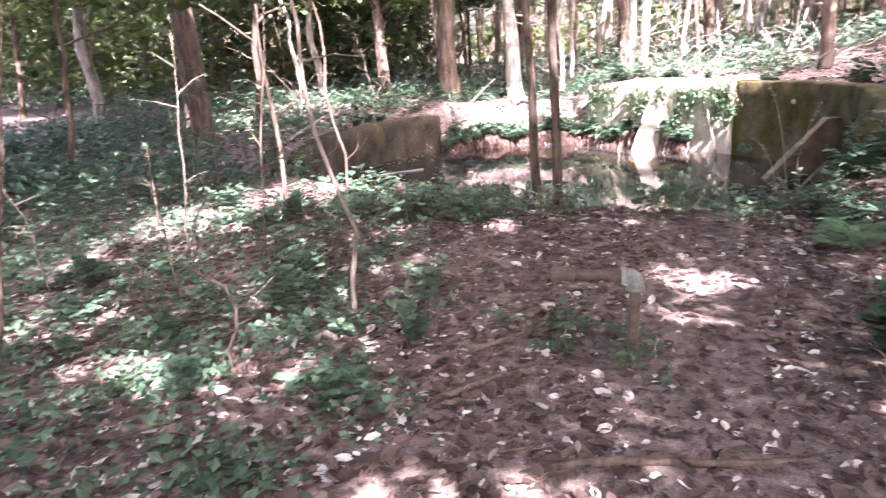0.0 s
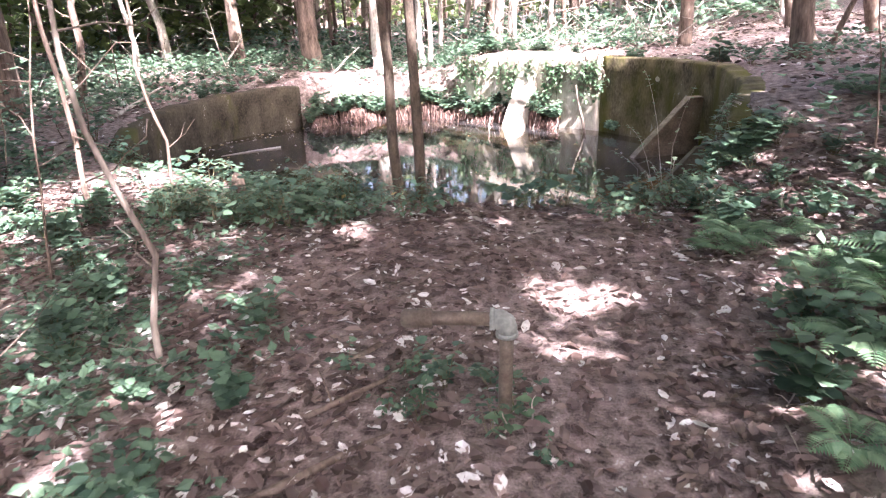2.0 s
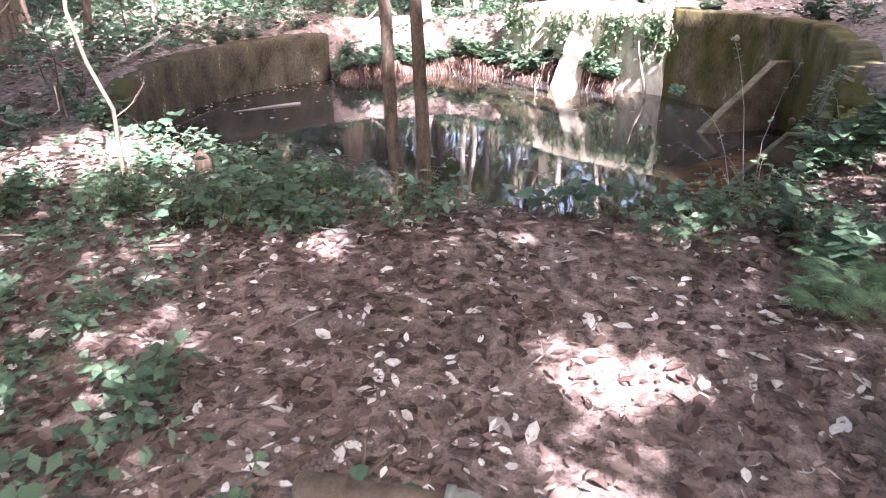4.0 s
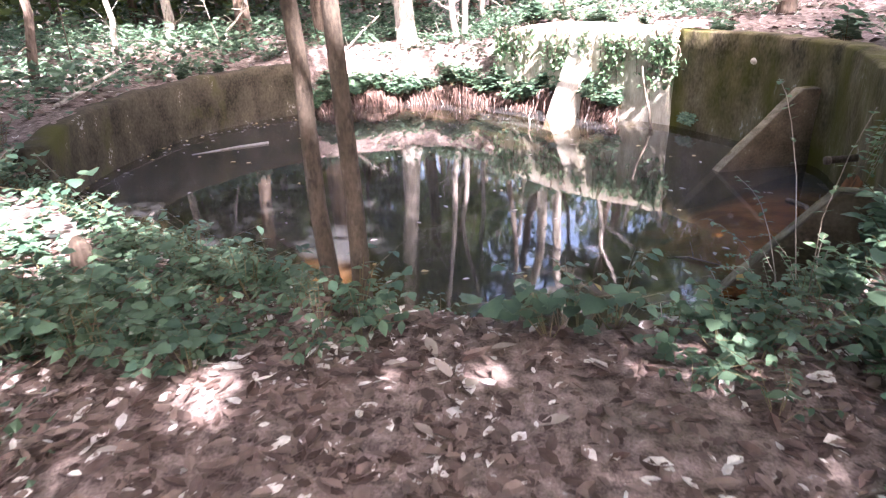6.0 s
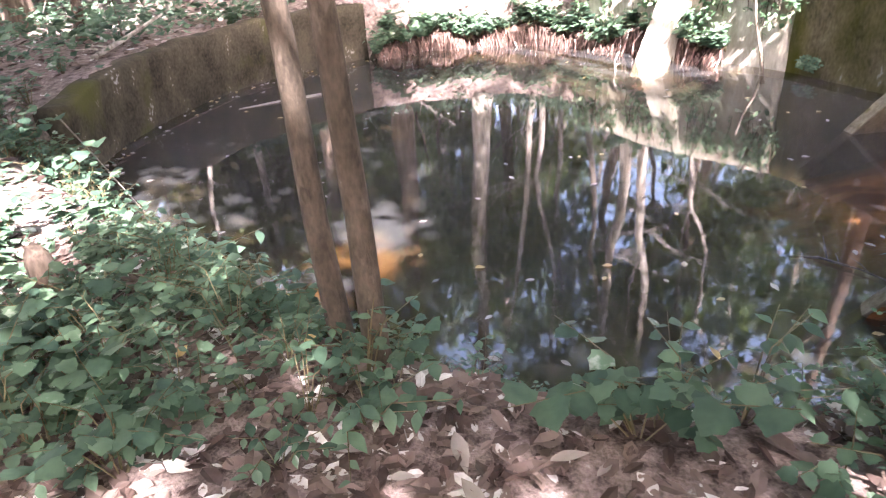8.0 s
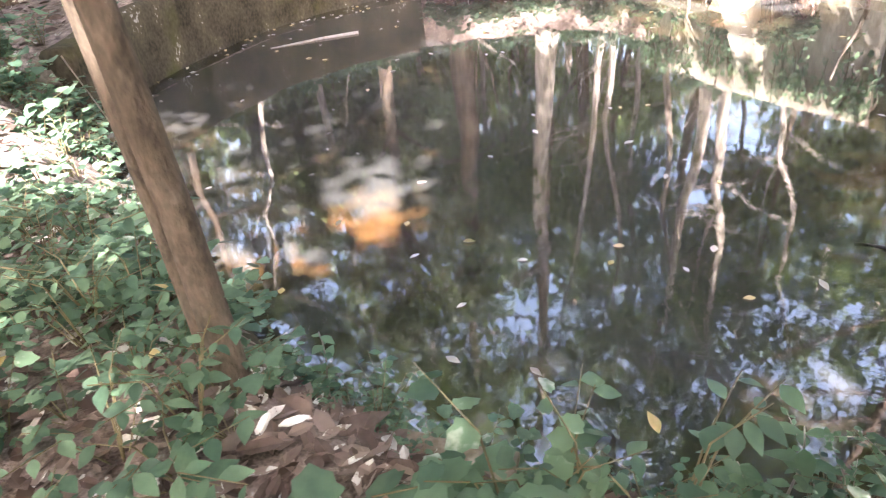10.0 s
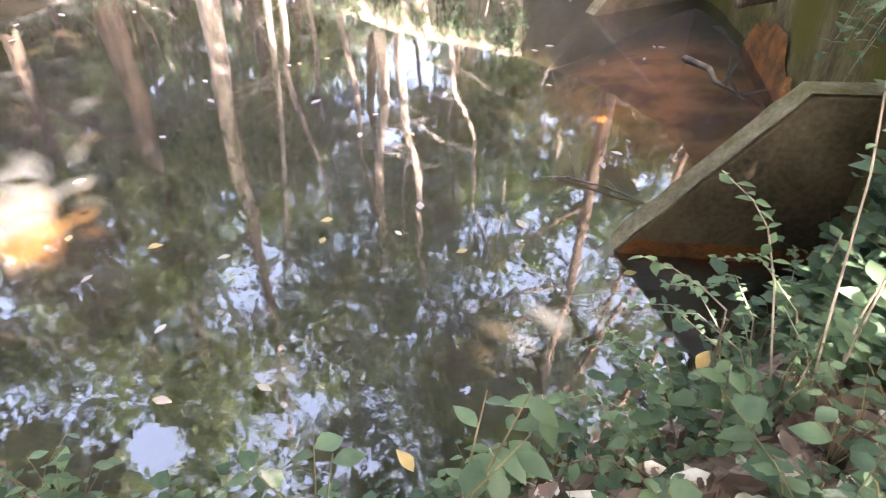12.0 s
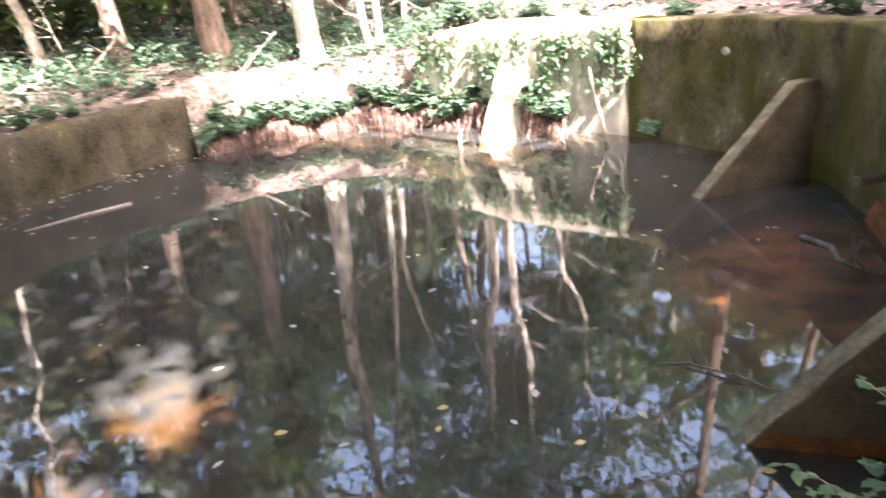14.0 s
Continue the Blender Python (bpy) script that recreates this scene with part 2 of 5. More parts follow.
def leaf_cards(centres, lengths, widths, normals_tilt, fold=0.25, azimuth=None):
    """Folded leaf blades, six vertices and four faces each, as arrays."""
    n = len(centres)
    az = rng.uniform(0, 2 * np.pi, n) if azimuth is None else azimuth
    ti = normals_tilt
    d = np.stack([np.cos(az) * np.cos(ti), np.sin(az) * np.cos(ti), np.sin(ti)], 1)
    s = np.stack([-np.sin(az), np.cos(az), np.zeros(n)], 1)
    roll = rng.normal(0, 0.5, n)
    u = np.cross(d, s)
    s2 = s * np.cos(roll)[:, None] + u * np.sin(roll)[:, None]
    u2 = np.cross(s2, d)
    L, Wd = lengths[:, None], widths[:, None]
    c = np.asarray(centres)
    up = u2 * (fold * Wd)
    v = np.stack([c - d * L * 0.5, c - d * L * 0.08 + s2 * Wd * 0.5 + up, c + d * L * 0.5 - up * 0.5, c - d * L * 0.08 - s2 * Wd * 0.5 + up, c - d * L * 0.05 - up * 0.1], 1).reshape(-1, 3)
    o = (np.arange(n) * 5)[:, None]
    f = np.concatenate([o + np.array([[0, 1, 4]]), o + np.array([[1, 2, 4]]), o + np.array([[2, 3, 4]]), o + np.array([[3, 0, 4]])], 0)
    return v, f


def leaf_ovals(c, lengths, widths, tilt, curl):
    """Dry ovate blades with a midrib and curled edges, eight vertices each, as arrays."""
    n = len(c)
    az, roll = rng.uniform(0, 2 * np.pi, n), rng.normal(0, 0.35, n)
    d = np.stack([np.cos(az) * np.cos(tilt), np.sin(az) * np.cos(tilt), np.sin(tilt)], 1)
    s = np.stack([-np.sin(az), np.cos(az), np.zeros(n)], 1)
    u = np.cross(d, s)
    s2 = s * np.cos(roll)[:, None] + u * np.sin(roll)[:, None]
    u2 = np.cross(d, s2)
    L, Wd, up = lengths[:, None], widths[:, None], u2 * (curl * widths)[:, None]
    a, b = c - d * L * 0.22, c + d * L * 0.2
    v = np.stack([c - d * L * 0.5, a + s2 * Wd * 0.42 + up, a, a - s2 * Wd * 0.42 + up, b + s2 * Wd * 0.40 + up * 0.9, b, b - s2 * Wd * 0.40 + up * 0.9, c + d * L * 0.5 + up * 0.8], 1).reshape(-1, 3)
    o = (np.arange(n) * 8)[:, None]
    faces = []
    for tri in ((0, 2, 1), (0, 3, 2), (1, 2, 5), (1, 5, 4), (2, 3, 6), (2, 6, 5), (4, 5, 7), (5, 6, 7)):
        faces.append(o + np.array([tri]))
    return v, np.concatenate(faces, 0)


def leaf_quads(c, lengths, widths, tilt):
    """Flat pointed blades of four corners each, as arrays."""
    n = len(c)
    az = rng.uniform(0, 2 * np.pi, n)
    d = np.stack([np.cos(az) * np.cos(tilt), np.sin(az) * np.cos(tilt), np.sin(tilt)], 1)
    s = np.stack([-np.sin(az), np.cos(az), rng.normal(0, 0.6, n)], 1)
    s /= np.linalg.norm(s, axis=1)[:, None]
    L, Wd = lengths[:, None], widths[:, None]
    v = np.stack([c - d * L * 0.5, c + s * Wd * 0.5, c + d * L * 0.5, c - s * Wd * 0.5], 1).reshape(-1, 3)
    f = (np.arange(n) * 4)[:, None] + np.array([[0, 1, 2, 3]])
    return v, f


def blade(length, width, bend=0.18, fold=0.10):
    """One ovate leaf blade along +x with a midrib fold and a drooping tip."""
    vs, fs = [], []
    prof = (0.0, 0.62, 0.98, 0.86, 0.48, 0.0)
    for i, w in enumerate(prof):
        t = i / 5
        z = -bend * length * t * t
        for sgn in (-1, 0, 1):
            vs.append((length * t, sgn * w * width / 2, z + abs(sgn) * w * fold * width))
    for i in range(5):
        for k in (0, 1):
            fs.append((i * 3 + k, (i + 1) * 3 + k, (i + 1) * 3 + k + 1, i * 3 + k + 1))
    return vs, fs


def lobed(length, width):
    """One five-lobed leaf blade along +x."""
    out = ((0.0, 0.0), (0.0, 0.26), (0.26, 0.48), (0.42, 0.36), (0.66, 0.34), (0.78, 0.18), (1.0, 0.0))
    rim = [(x, y) for x, y in out] + [(x, -y) for x, y in reversed(out[1:-1])]
    vs = [(length * 0.42, 0, -0.02 * length)] + [(x * length, y * width * 1.25, 0.05 * abs(y) * length - 0.12 * length * x * x) for x, y in rim]
    n = len(rim)
    return vs, [(0, 1 + i, 1 + (i + 1) % n) for i in range(n)]


def blades(places, shape=None):
    """Joined blades: rows of (point, azimuth, tilt, roll, length, width)."""
    out = []
    for p, az, ti, ro, L, w in places:
        v, f = (shape or blade)(L, w)
        m = Matrix.Translation(p) @ Euler((ro, -ti, az)).to_matrix().to_4x4()
        out.append(([tuple(m @ Vector(q)) for q in v], f))
    return join(out)


# ---- plan of the pond and the lie of the land ----
WATER_Z = -0.53


def curve(points, steps=5):
    """A smooth line through points of any dimension (Catmull-Rom)."""
    p = np.array(points, float)
    p = np.concatenate([[2 * p[0] - p[1]], p, [2 * p[-1] - p[-2]]])
    out = []
    for i in range(1, len(p) - 2):
        for k in range(steps):
            t = k / steps
            out.append(tuple(0.5 * (2 * p[i] + (p[i + 1] - p[i - 1]) * t + (2 * p[i - 1] - 5 * p[i] + 4 * p[i + 1] - p[i + 2]) * t * t + (3 * p[i] - p[i - 1] - 3 * p[i + 1] + p[i + 2]) * t ** 3)))
    return out + [tuple(p[-2])]


SHORE = [(-4.60, 9.80), (-4.1, 9.25), (-3.2, 8.75), (-1.9, 8.0), (-0.7, 7.5), (0.3, 7.28), (1.2, 7.5), (1.85, 7.9), (2.45, 8.25)]
WALL_RIGHT = [(2.45, 8.25), (2.70, 8.9), (3.18, 10.2), (3.40, 11.3), (3.48, 12.3), (3.0, 13.5), (2.13, 14.66)]
WALL_FAR = [(2.13, 14.66), (1.45, 15.15), (0.75, 15.65), (0.0, 16.2), (-0.7, 16.55)]
BANK_FAR = [(-0.7, 16.55), (-1.6, 16.75), (-2.6, 16.65), (-3.45, 16.2), (-4.05, 15.5)]
LEFT = curve([(-4.05, 15.5, 0.34), (-4.70, 14.6, 0.34), (-5.12, 13.5, 0.31), (-5.22, 12.2, 0.30), (-5.05, 10.9, 0.25), (-4.60, 9.80, 0.17)])
WALL_LEFT = [(x, y) for x, y, top in LEFT]
RING = SHORE[:-1] + WALL_RIGHT[:-1] + WALL_FAR[:-1] + BANK_FAR[:-1] + WALL_LEFT[:-1]
KIND = [0] * (len(SHORE) - 1) + [1] * (len(WALL_RIGHT) - 1) + [1] * (len(WALL_FAR) - 1) + [0] * (len(BANK_FAR) - 1) + [1] * (len(WALL_LEFT) - 1)


def smooth01(a, b, x):
    t = np.clip((x - a) / (b - a), 0, 1)
    return t * t * (3 - 2 * t)


def ring_distance(x, y):
    """Signed distance to the pond's rim (negative inside), and whether the nearest rim is wall."""
    x, y = np.asarray(x, float), np.asarray(y, float)
    best = np.full(x.shape, 1e9)
    wall = np.zeros(x.shape)
    inside = np.zeros(x.shape, bool)
    n = len(RING)
    for i in range(n):
        (ax, ay), (bx, by) = RING[i], RING[(i + 1) % n]
        dx, dy = bx - ax, by - ay
        t = np.clip(((x - ax) * dx + (y - ay) * dy) / (dx * dx + dy * dy), 0, 1)
        d = np.hypot(x - ax - t * dx, y - ay - t * dy)
        near = d < best
        best = np.where(near, d, best)
        wall = np.where(near, KIND[i], wall)
        cross = ((ay > y) != (by > y)) & (x < (bx - ax) * (y - ay) / (by - ay if by != ay else 1e-9) + ax)
        inside ^= cross
    return np.where(inside, -best, best), wall


def bumps(x, y):
    return 0.035 * np.sin(1.7 * x + 0.6 * y) * np.sin(1.3 * y - 0.4 * x + 1) + 0.02 * np.sin(4.1 * x + 1.3) * np.sin(3.7 * y + 0.7) + 0.008 * np.sin(11 * x + 3 * y) * np.sin(9 * y - 2 * x)


def land(x, y):
    """Height of the ground away from the pond."""
    x, y = np.asarray(x, float), np.asarray(y, float)
    near = 0.16 * smooth01(4.5, 6.4, y)
    left = 0.27 * smooth01(-3.6, -5.0, x) * smooth01(8.5, 11.0, y)
    far = (0.50 + 0.40 * smooth01(-1.6, 0.2, x)) * smooth01(12.5, 16.2, y)
    right = 0.80 * smooth01(1.3, 3.0, x) * smooth01(5.2, 9.0, y) + 0.22 * smooth01(1.0, 3.0, x) * smooth01(7.0, 4.0, y)
    hill = 0.11 * np.clip(x - 3.2, 0, 14) * smooth01(1.0, 8.0, y)
    rise = 0.022 * np.clip(y - 18, 0, 40)
    return np.maximum(np.maximum(left, far), np.maximum(right, near)) + hill + rise + bumps(x, y) * smooth01(0.0, 0.5, np.abs(x) + np.abs(y))


def ground_z(x, y):
    h = land(x, y)
    sd, wall = ring_distance(x, y)
    bottom = WATER_Z - 0.10 - 0.32 * smooth01(0.0, 1.6, -sd) * (1 - 0.8 * smooth01(1.5, 0.6, np.hypot(x - 2.8, y - 10.6)))
    natural = h + (WATER_Z - 0.10 - h) * smooth01(0.55, -0.25, sd)
    natural = np.where(sd < -0.25, bottom, natural)
    walled = np.where(sd < 0.13, bottom, h - 0.03)
    return np.where(wall > 0.5, walled, natural)


def gz(x, y):
    return float(ground_z(np.array([x]), np.array([y]))[0])


def axis(lo, hi, step, reach):
    mid = list(np.arange(lo, hi + 1e-6, step))
    out, s, v = [], step, 0.0
    while v < reach:
        s *= 1.18
        v += s
        out.append(v)
    return np.array([lo - v for v in reversed(out)] + mid + [hi + v for v in out])


gx, gy = axis(-7.5, 6.5, 0.09, 400), axis(-1.5, 19.0, 0.09, 400)
XX, YY = np.meshgrid(gx, gy, indexing="ij")
ZZ = ground_z(XX, YY)
nx, ny = len(gx), len(gy)
idx = np.arange(nx * ny).reshape(nx, ny)
quads = np.stack([idx[:-1, :-1], idx[1:, :-1], idx[1:, 1:], idx[:-1, 1:]], -1).reshape(-1, 4)
me = mesh_np("ground", np.stack([XX, YY, ZZ], -1).reshape(-1, 3), quads, SOIL, smooth=True)
me.materials.append(MUD)
mid = np.stack([XX, YY], -1).reshape(-1, 2)[quads].mean(1)
sd, _ = ring_distance(mid[:, 0], mid[:, 1])
me.polygons.foreach_set("material_index", (sd < -0.02).astype(np.int32))
thing("ground", me, "brown forest floor of soil and dry leaves sloping to a pond", "ground", kind="structure")

ring_out = []
for i, (x, y) in enumerate(RING):
    c = Vector((-0.6, 12.0))
    d = (Vector((x, y)) - c).normalized()
    ring_out.append((x + d.x * 0.12, y + d.y * 0.12, WATER_Z))
me = mesh_np("water", ring_out, [tuple(range(len(ring_out)))], WATER)
thing("water", me, "still dark pond water mirroring trees and sky", "water", kind="structure").visible_shadow = False


def wall_strip(name, line, tops, thick, bottom, material, label, wear=0.03, seed=0):
    """A retaining wall along a line of plan points, thickness to the outside, with an uneven worn top."""
    pts = [Vector(p) for p in line]
    c = Vector((-0.6, 12.0))
    fine, hs = [], []
    for i in range(len(pts) - 1):
        n = max(2, int((pts[i + 1] - pts[i]).length / 0.12))
        for k in range(n + (i == len(pts) - 2)):
            t = k / n
            fine.append(pts[i].lerp(pts[i + 1], t))
            hs.append(tops[i] + (tops[i + 1] - tops[i]) * t)
    levels = 9
    vs, fs = [], []
    for i, p in enumerate(fine):
        d = (fine[min(i + 1, len(fine) - 1)] - fine[max(i - 1, 0)]).normalized()
        nrm = Vector((-d.y, d.x))
        if nrm.dot(p - c) < 0:
            nrm = -nrm
        top = hs[i] + wear * 1.3 * noise.noise(Vector((p.x * 1.7, p.y * 1.7, seed))) + wear * 0.6 * noise.noise(Vector((p.x * 6, p.y * 6, seed)))
        prof = [(0.0, bottom + (top - 0.03 - bottom) * k / (levels - 1)) for k in range(levels)]
        prof += [(0.035, top), (thick - 0.04, top + 0.005), (thick, top - 0.04), (thick, bottom)]
        for o, z in prof:
            w = wear * noise.noise(Vector((p.x * 3, p.y * 3, z * 3 + seed)))
            q = p + nrm * (o + (w if o == 0 else w * 0.3))
            vs.append((q.x, q.y, z))
    m = levels + 4
    for i in range(len(fine) - 1):
        for k in range(m - 1):
            fs.append((i * m + k, (i + 1) * m + k, (i + 1) * m + k + 1, i * m + k + 1))
    fs.append(tuple(range(m)))
    fs.append(tuple((len(fine) - 1) * m + k for k in reversed(range(m))))
    me = mesh_np(name, vs, fs, material, smooth=True)
    bm = bmesh.new()
    bm.from_mesh(me)
    bmesh.ops.recalc_face_normals(bm, faces=bm.faces)
    bm.to_mesh(me)
    bm.free()
    return thing(name, me, label, "retaining wall", kind="structure")


# wall tones carry light: dark on the shaded sides, pale on the sunny far side
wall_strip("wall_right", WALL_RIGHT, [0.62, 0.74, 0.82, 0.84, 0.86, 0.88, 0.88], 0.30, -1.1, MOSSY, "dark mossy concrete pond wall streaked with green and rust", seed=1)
wall_strip("wall_far", WALL_FAR, [0.88, 0.92, 0.94, 0.90, 0.70], 0.30, -1.1, CONCRETE_PALE, "concrete pond wall toned pale as in sun, with stains and plants", seed=2)
wall_strip("wall_left", WALL_LEFT, [top for x, y, top in LEFT], 0.28, -1.1, CONCRETE, "low curved mossy concrete pond wall toned dark as in shade", seed=3)


def buttress(foot, direction, run, flat, top, width, label, pale=False):
    """A sloped concrete buttress: dark side faces and a lighter sloping cap."""
    d = Vector((direction[0], direction[1], 0)).normalized()
    s = Vector((-d.y, d.x, 0))
    f = Vector((foot[0], foot[1], 0))
    body_m, cap_m = (CONCRETE_PALE, CONCRETE_PALE) if pale else (CONCRETE_DARK, CAP)
    low = -1.05
    slope = (top - WATER_Z) / run
    prof = [(-(WATER_Z - low) / slope, low), (0.0, WATER_Z), (run, top), (run + flat, top), (run + flat, low)]
    bm = bmesh.new()
    rows = []
    for o in (-width / 2, width / 2):
        rows.append([bm.verts.new(f + d * a + s * o + Vector((0, 0, z))) for a, z in prof])
    n = len(prof)
    for i in range(n):
        bm.faces.new((rows[0][i], rows[0][(i + 1) % n], rows[1][(i + 1) % n], rows[1][i]))
    bm.faces.new(rows[0])
    bm.faces.new(list(reversed(rows[1])))
    bmesh.ops.recalc_face_normals(bm, faces=bm.faces)
    bmesh.ops.bevel(bm, geom=bm.edges[:], offset=0.012, segments=2, affect="EDGES", profile=0.6)
    me = bpy.data.meshes.new("body")
    bm.to_mesh(me)
    bm.free()
    me.materials.append(body_m)
    root = thing("buttress", None, label, "buttress", "pond wall buttresses")
    root.location = f + Vector((0, 0, low))
    me.transform(Matrix.Translation(-root.location))
    part("body", me, root)
    if not pale and foot[1] < 10:
        vs, fs = [], []
        for sg in (-1, 1):
            for i in range(12):
                t = (run + flat) * i / 11
                for z in (WATER_Z - 0.04, WATER_Z + 0.03, WATER_Z + 0.085 + 0.02 * noise.noise(Vector((t * 6, sg, 0)))):
                    lim = max(t, (z - WATER_Z) / slope + 0.004)
                    vs.append(f + d * lim + s * (sg * (width / 2 + 0.004)) + Vector((0, 0, z)) - root.location)
        for g in (0, 36):
            for i in range(11):
                for k in (0, 1):
                    fs.append((g + i * 3 + k, g + (i + 1) * 3 + k, g + (i + 1) * 3 + k + 1, g + i * 3 + k + 1))
        part("waterline_crust", mesh_np("waterline_crust", vs, fs, RUST, True), root, "rusty crust along the waterline")
    # cap: a thin worn skin on the slope and the flat top
    vs, fs = [], []
    k = 14
    line = [(run * i / k, WATER_Z + (top - WATER_Z) * i / k) for i in range(k + 1)] + [(run + flat * i / 3, top) for i in range(1, 4)]
    ang = math.atan2(top - WATER_Z, run)
    for i, (a, z) in enumerate(line):
        up = Vector((-math.sin(ang) * d.x, -math.sin(ang) * d.y, math.cos(ang))) if i <= k else Vector((0, 0, 1))
        for o in (-width / 2 + 0.004, -width / 4, 0, width / 4, width / 2 - 0.004):
            wob = 0.008 * noise.noise(Vector((a * 9, o * 20, z * 7)))
            vs.append(f + d * a + s * (o + wob) + Vector((0, 0, z)) + up * (0.010 + wob) - root.location)
    for i in range(len(line) - 1):
        for j in range(4):
            fs.append((i * 5 + j, i * 5 + j + 1, (i + 1) * 5 + j + 1, (i + 1) * 5 + j))
    cap = part("cap", mesh_np("cap", vs, fs, cap_m, smooth=True), root, "lichen-covered sloping top")
    return root


buttress((2.30, 12.07), (0.90, 0.38), 0.95, 0.36, 0.36, 0.13, "sloped concrete buttress with a pale lichened top, on the pond wall")
buttress((1.68, 8.78), (0.985, -0.17), 0.63, 0.66, 0.29, 0.14, "stained concrete buttress with a rusty waterline beside the bank")
buttress((0.40, 15.22), (0.66, 0.75), 0.58, 0.36, 0.66, 0.44, "concrete buttress toned pale as in sun, on the far pond wall", pale=True)

# ---- standpipe ----


def standpipe():
    root = thing("standpipe", None, "old brown iron standpipe with a galvanised elbow on the path", "pipe")
    root.location = (0.31, 4.10, 0)
    r = 0.030
    vs, fs = tube([(0, 0, -0.25), (0.002, 0, 0.1), (0.004, 0, 0.25), (0.006, 0, 0.405)], [r] * 4, 14)
    part("upright", mesh_np("upright", vs, fs, PIPE, True), root)
    pts = [(0.006, 0, 0.40), (0.006, 0, 0.425), (0.0, 0, 0.447), (-0.018, 0, 0.458), (-0.05, 0, 0.460)]
    vs, fs = tube(pts, [0.043, 0.043, 0.042, 0.042, 0.042], 16)
    el = part("elbow", mesh_np("elbow", vs, fs, ZINC, True), root, "grey galvanised elbow")
    for p, q in (((0.006, 0, 0.385), (0.006, 0, 0.405)), ((-0.045, 0, 0.46), (-0.065, 0, 0.46))):
        vs, fs = tube([p, q], [0.047, 0.047], 16)
        part("collar", mesh_np("collar", vs, fs, ZINC, True), el)
    vs, fs = tube([(-0.05, 0, 0.460), (-0.2, 0.004, 0.459), (-0.35, 0.0, 0.457)], [r] * 3, 14)
    part("arm", mesh_np("arm", vs, fs, PIPE, True), root)
    vs, fs = tube([(-0.30, 0, 0.458), (-0.305, 0, 0.458), (-0.42, 0, 0.456), (-0.432, 0, 0.456)], [0.031, 0.040, 0.040, 0.028], 14)
    part("end_cap", mesh_np("end_cap", vs, fs, PIPE, True), root, "dark rounded end cap")


standpipe()

# ---- trees ----
GAPS = []  # openings of the canopy: where the sun reaches, as (x, y, z, rx, ry)
GAPS += [(0.0, 17.0, 0.6, 3.4, 2.6), (0.9, 15.0, 0.2, 1.7, 1.6), (2.0, 20.5, 0.9, 5.0, 3.0), (-2.0, 16.6, 0.4, 1.9, 1.3)]
GAPS += [(-3.30, 7.75, 0.0, 0.95, 1.40), (-3.8, 6.5, 0.0, 0.8, 0.7), (0.72, 5.35, 0.0, 0.30, 0.20, 0.93), (0.70, 4.78, 0.0, 0.20, 0.13, 0.9), (-0.85, 6.2, 0.0, 0.16, 0.10, 0.7), (0.40, 6.5, 0.16, 0.13, 0.17, 0.8), (0.97, 6.75, 0.1, 0.17, 0.2, 0.85)]
GAPS += [(3.2, 6.6, 0.5, 1.6, 2.2, 0.72), (2.0, 4.0, 0.1, 0.9, 0.9, 0.5), (-2.3, 4.6, 0.0, 1.3, 1.6, 0.5), (-1.3, 3.4, 0.0, 0.8, 0.7, 0.5), (0.6, 2.4, 0.0, 1.4, 0.8, 0.4)]
GAPS += [(-1.38, 9.28, -0.6, 0.10, 0.09), (-1.38, 9.28, -0.6, 0.34, 0.30, 0.5), (-1.5, 9.72, -0.6, 0.22, 0.18, 0.55), (-1.65, 8.52, -0.6, 0.08, 0.07), (-1.65, 8.52, -0.6, 0.30, 0.26, 0.5), (-3.9, 10.15, -0.6, 0.25, 0.2, 0.8), (-2.2, 10.0, -0.6, 1.3, 1.2, 0.25), (-2.6, 12.6, -0.6, 0.4, 0.3, 0.7), (2.25, 10.35, -0.6, 0.20, 0.08, 0.9)]
GAPS += [(0.0, 25.0, 6.5, 7.0, 4.0, 0.5), (-6.5, 19.0, 6.5, 4.0, 4.0, 0.4), (4.5, 20.0, 6.5, 4.0, 3.0, 0.4)]
GAPS += [(1.9, 7.75, 0.3, 0.5, 0.4, 0.3), (-3.5, 20.5, 5.0, 3.0, 2.5, 0.55), (-7.0, 22.0, 4.0, 3.0, 2.0, 0.5)]
GAPS += [(-4.9, 5.7, 0.0, 1.7, 1.2, 0.65), (-3.7, 4.0, 0.0, 0.6, 0.45, 0.8), (-6.6, 7.4, 0.0, 1.4, 0.8, 0.6)]
GAPS += [(9.0, 16.0, 1.5, 4.5, 5.0, 0.8), (-8.5, 14.0, 0.4, 1.5, 0.8), (-2.3, 3.4, 0.0, 0.5, 0.3, 0.8), (-0.3, 2.7, 0.0, 0.45, 0.2, 0.75), (2.2, 4.5, 0.0, 0.35, 0.2), (1.6, 3.1, 0.0, 0.3, 0.25, 0.85), (-9.0, 18.0, 0.5, 2.0, 1.2)]


def sunlit(p):
    keep = np.zeros(len(p), bool)
    rag = rng.random(len(p))
    for x, y, z, rx, ry, *share in GAPS:
        t = (p[:, 2] - z) / SUN.z
        qx, qy = p[:, 0] - SUN.x * t - x, p[:, 1] - SUN.y * t - y
        q = np.sqrt((qx / (rx + 0.12)) ** 2 + (qy / (ry + 0.12)) ** 2)
        keep |= (p[:, 2] > z + 0.3) & (q < 0.72 + 0.55 * rag) & (rng.random(len(p)) < (share[0] if share else 1.0))
    return keep


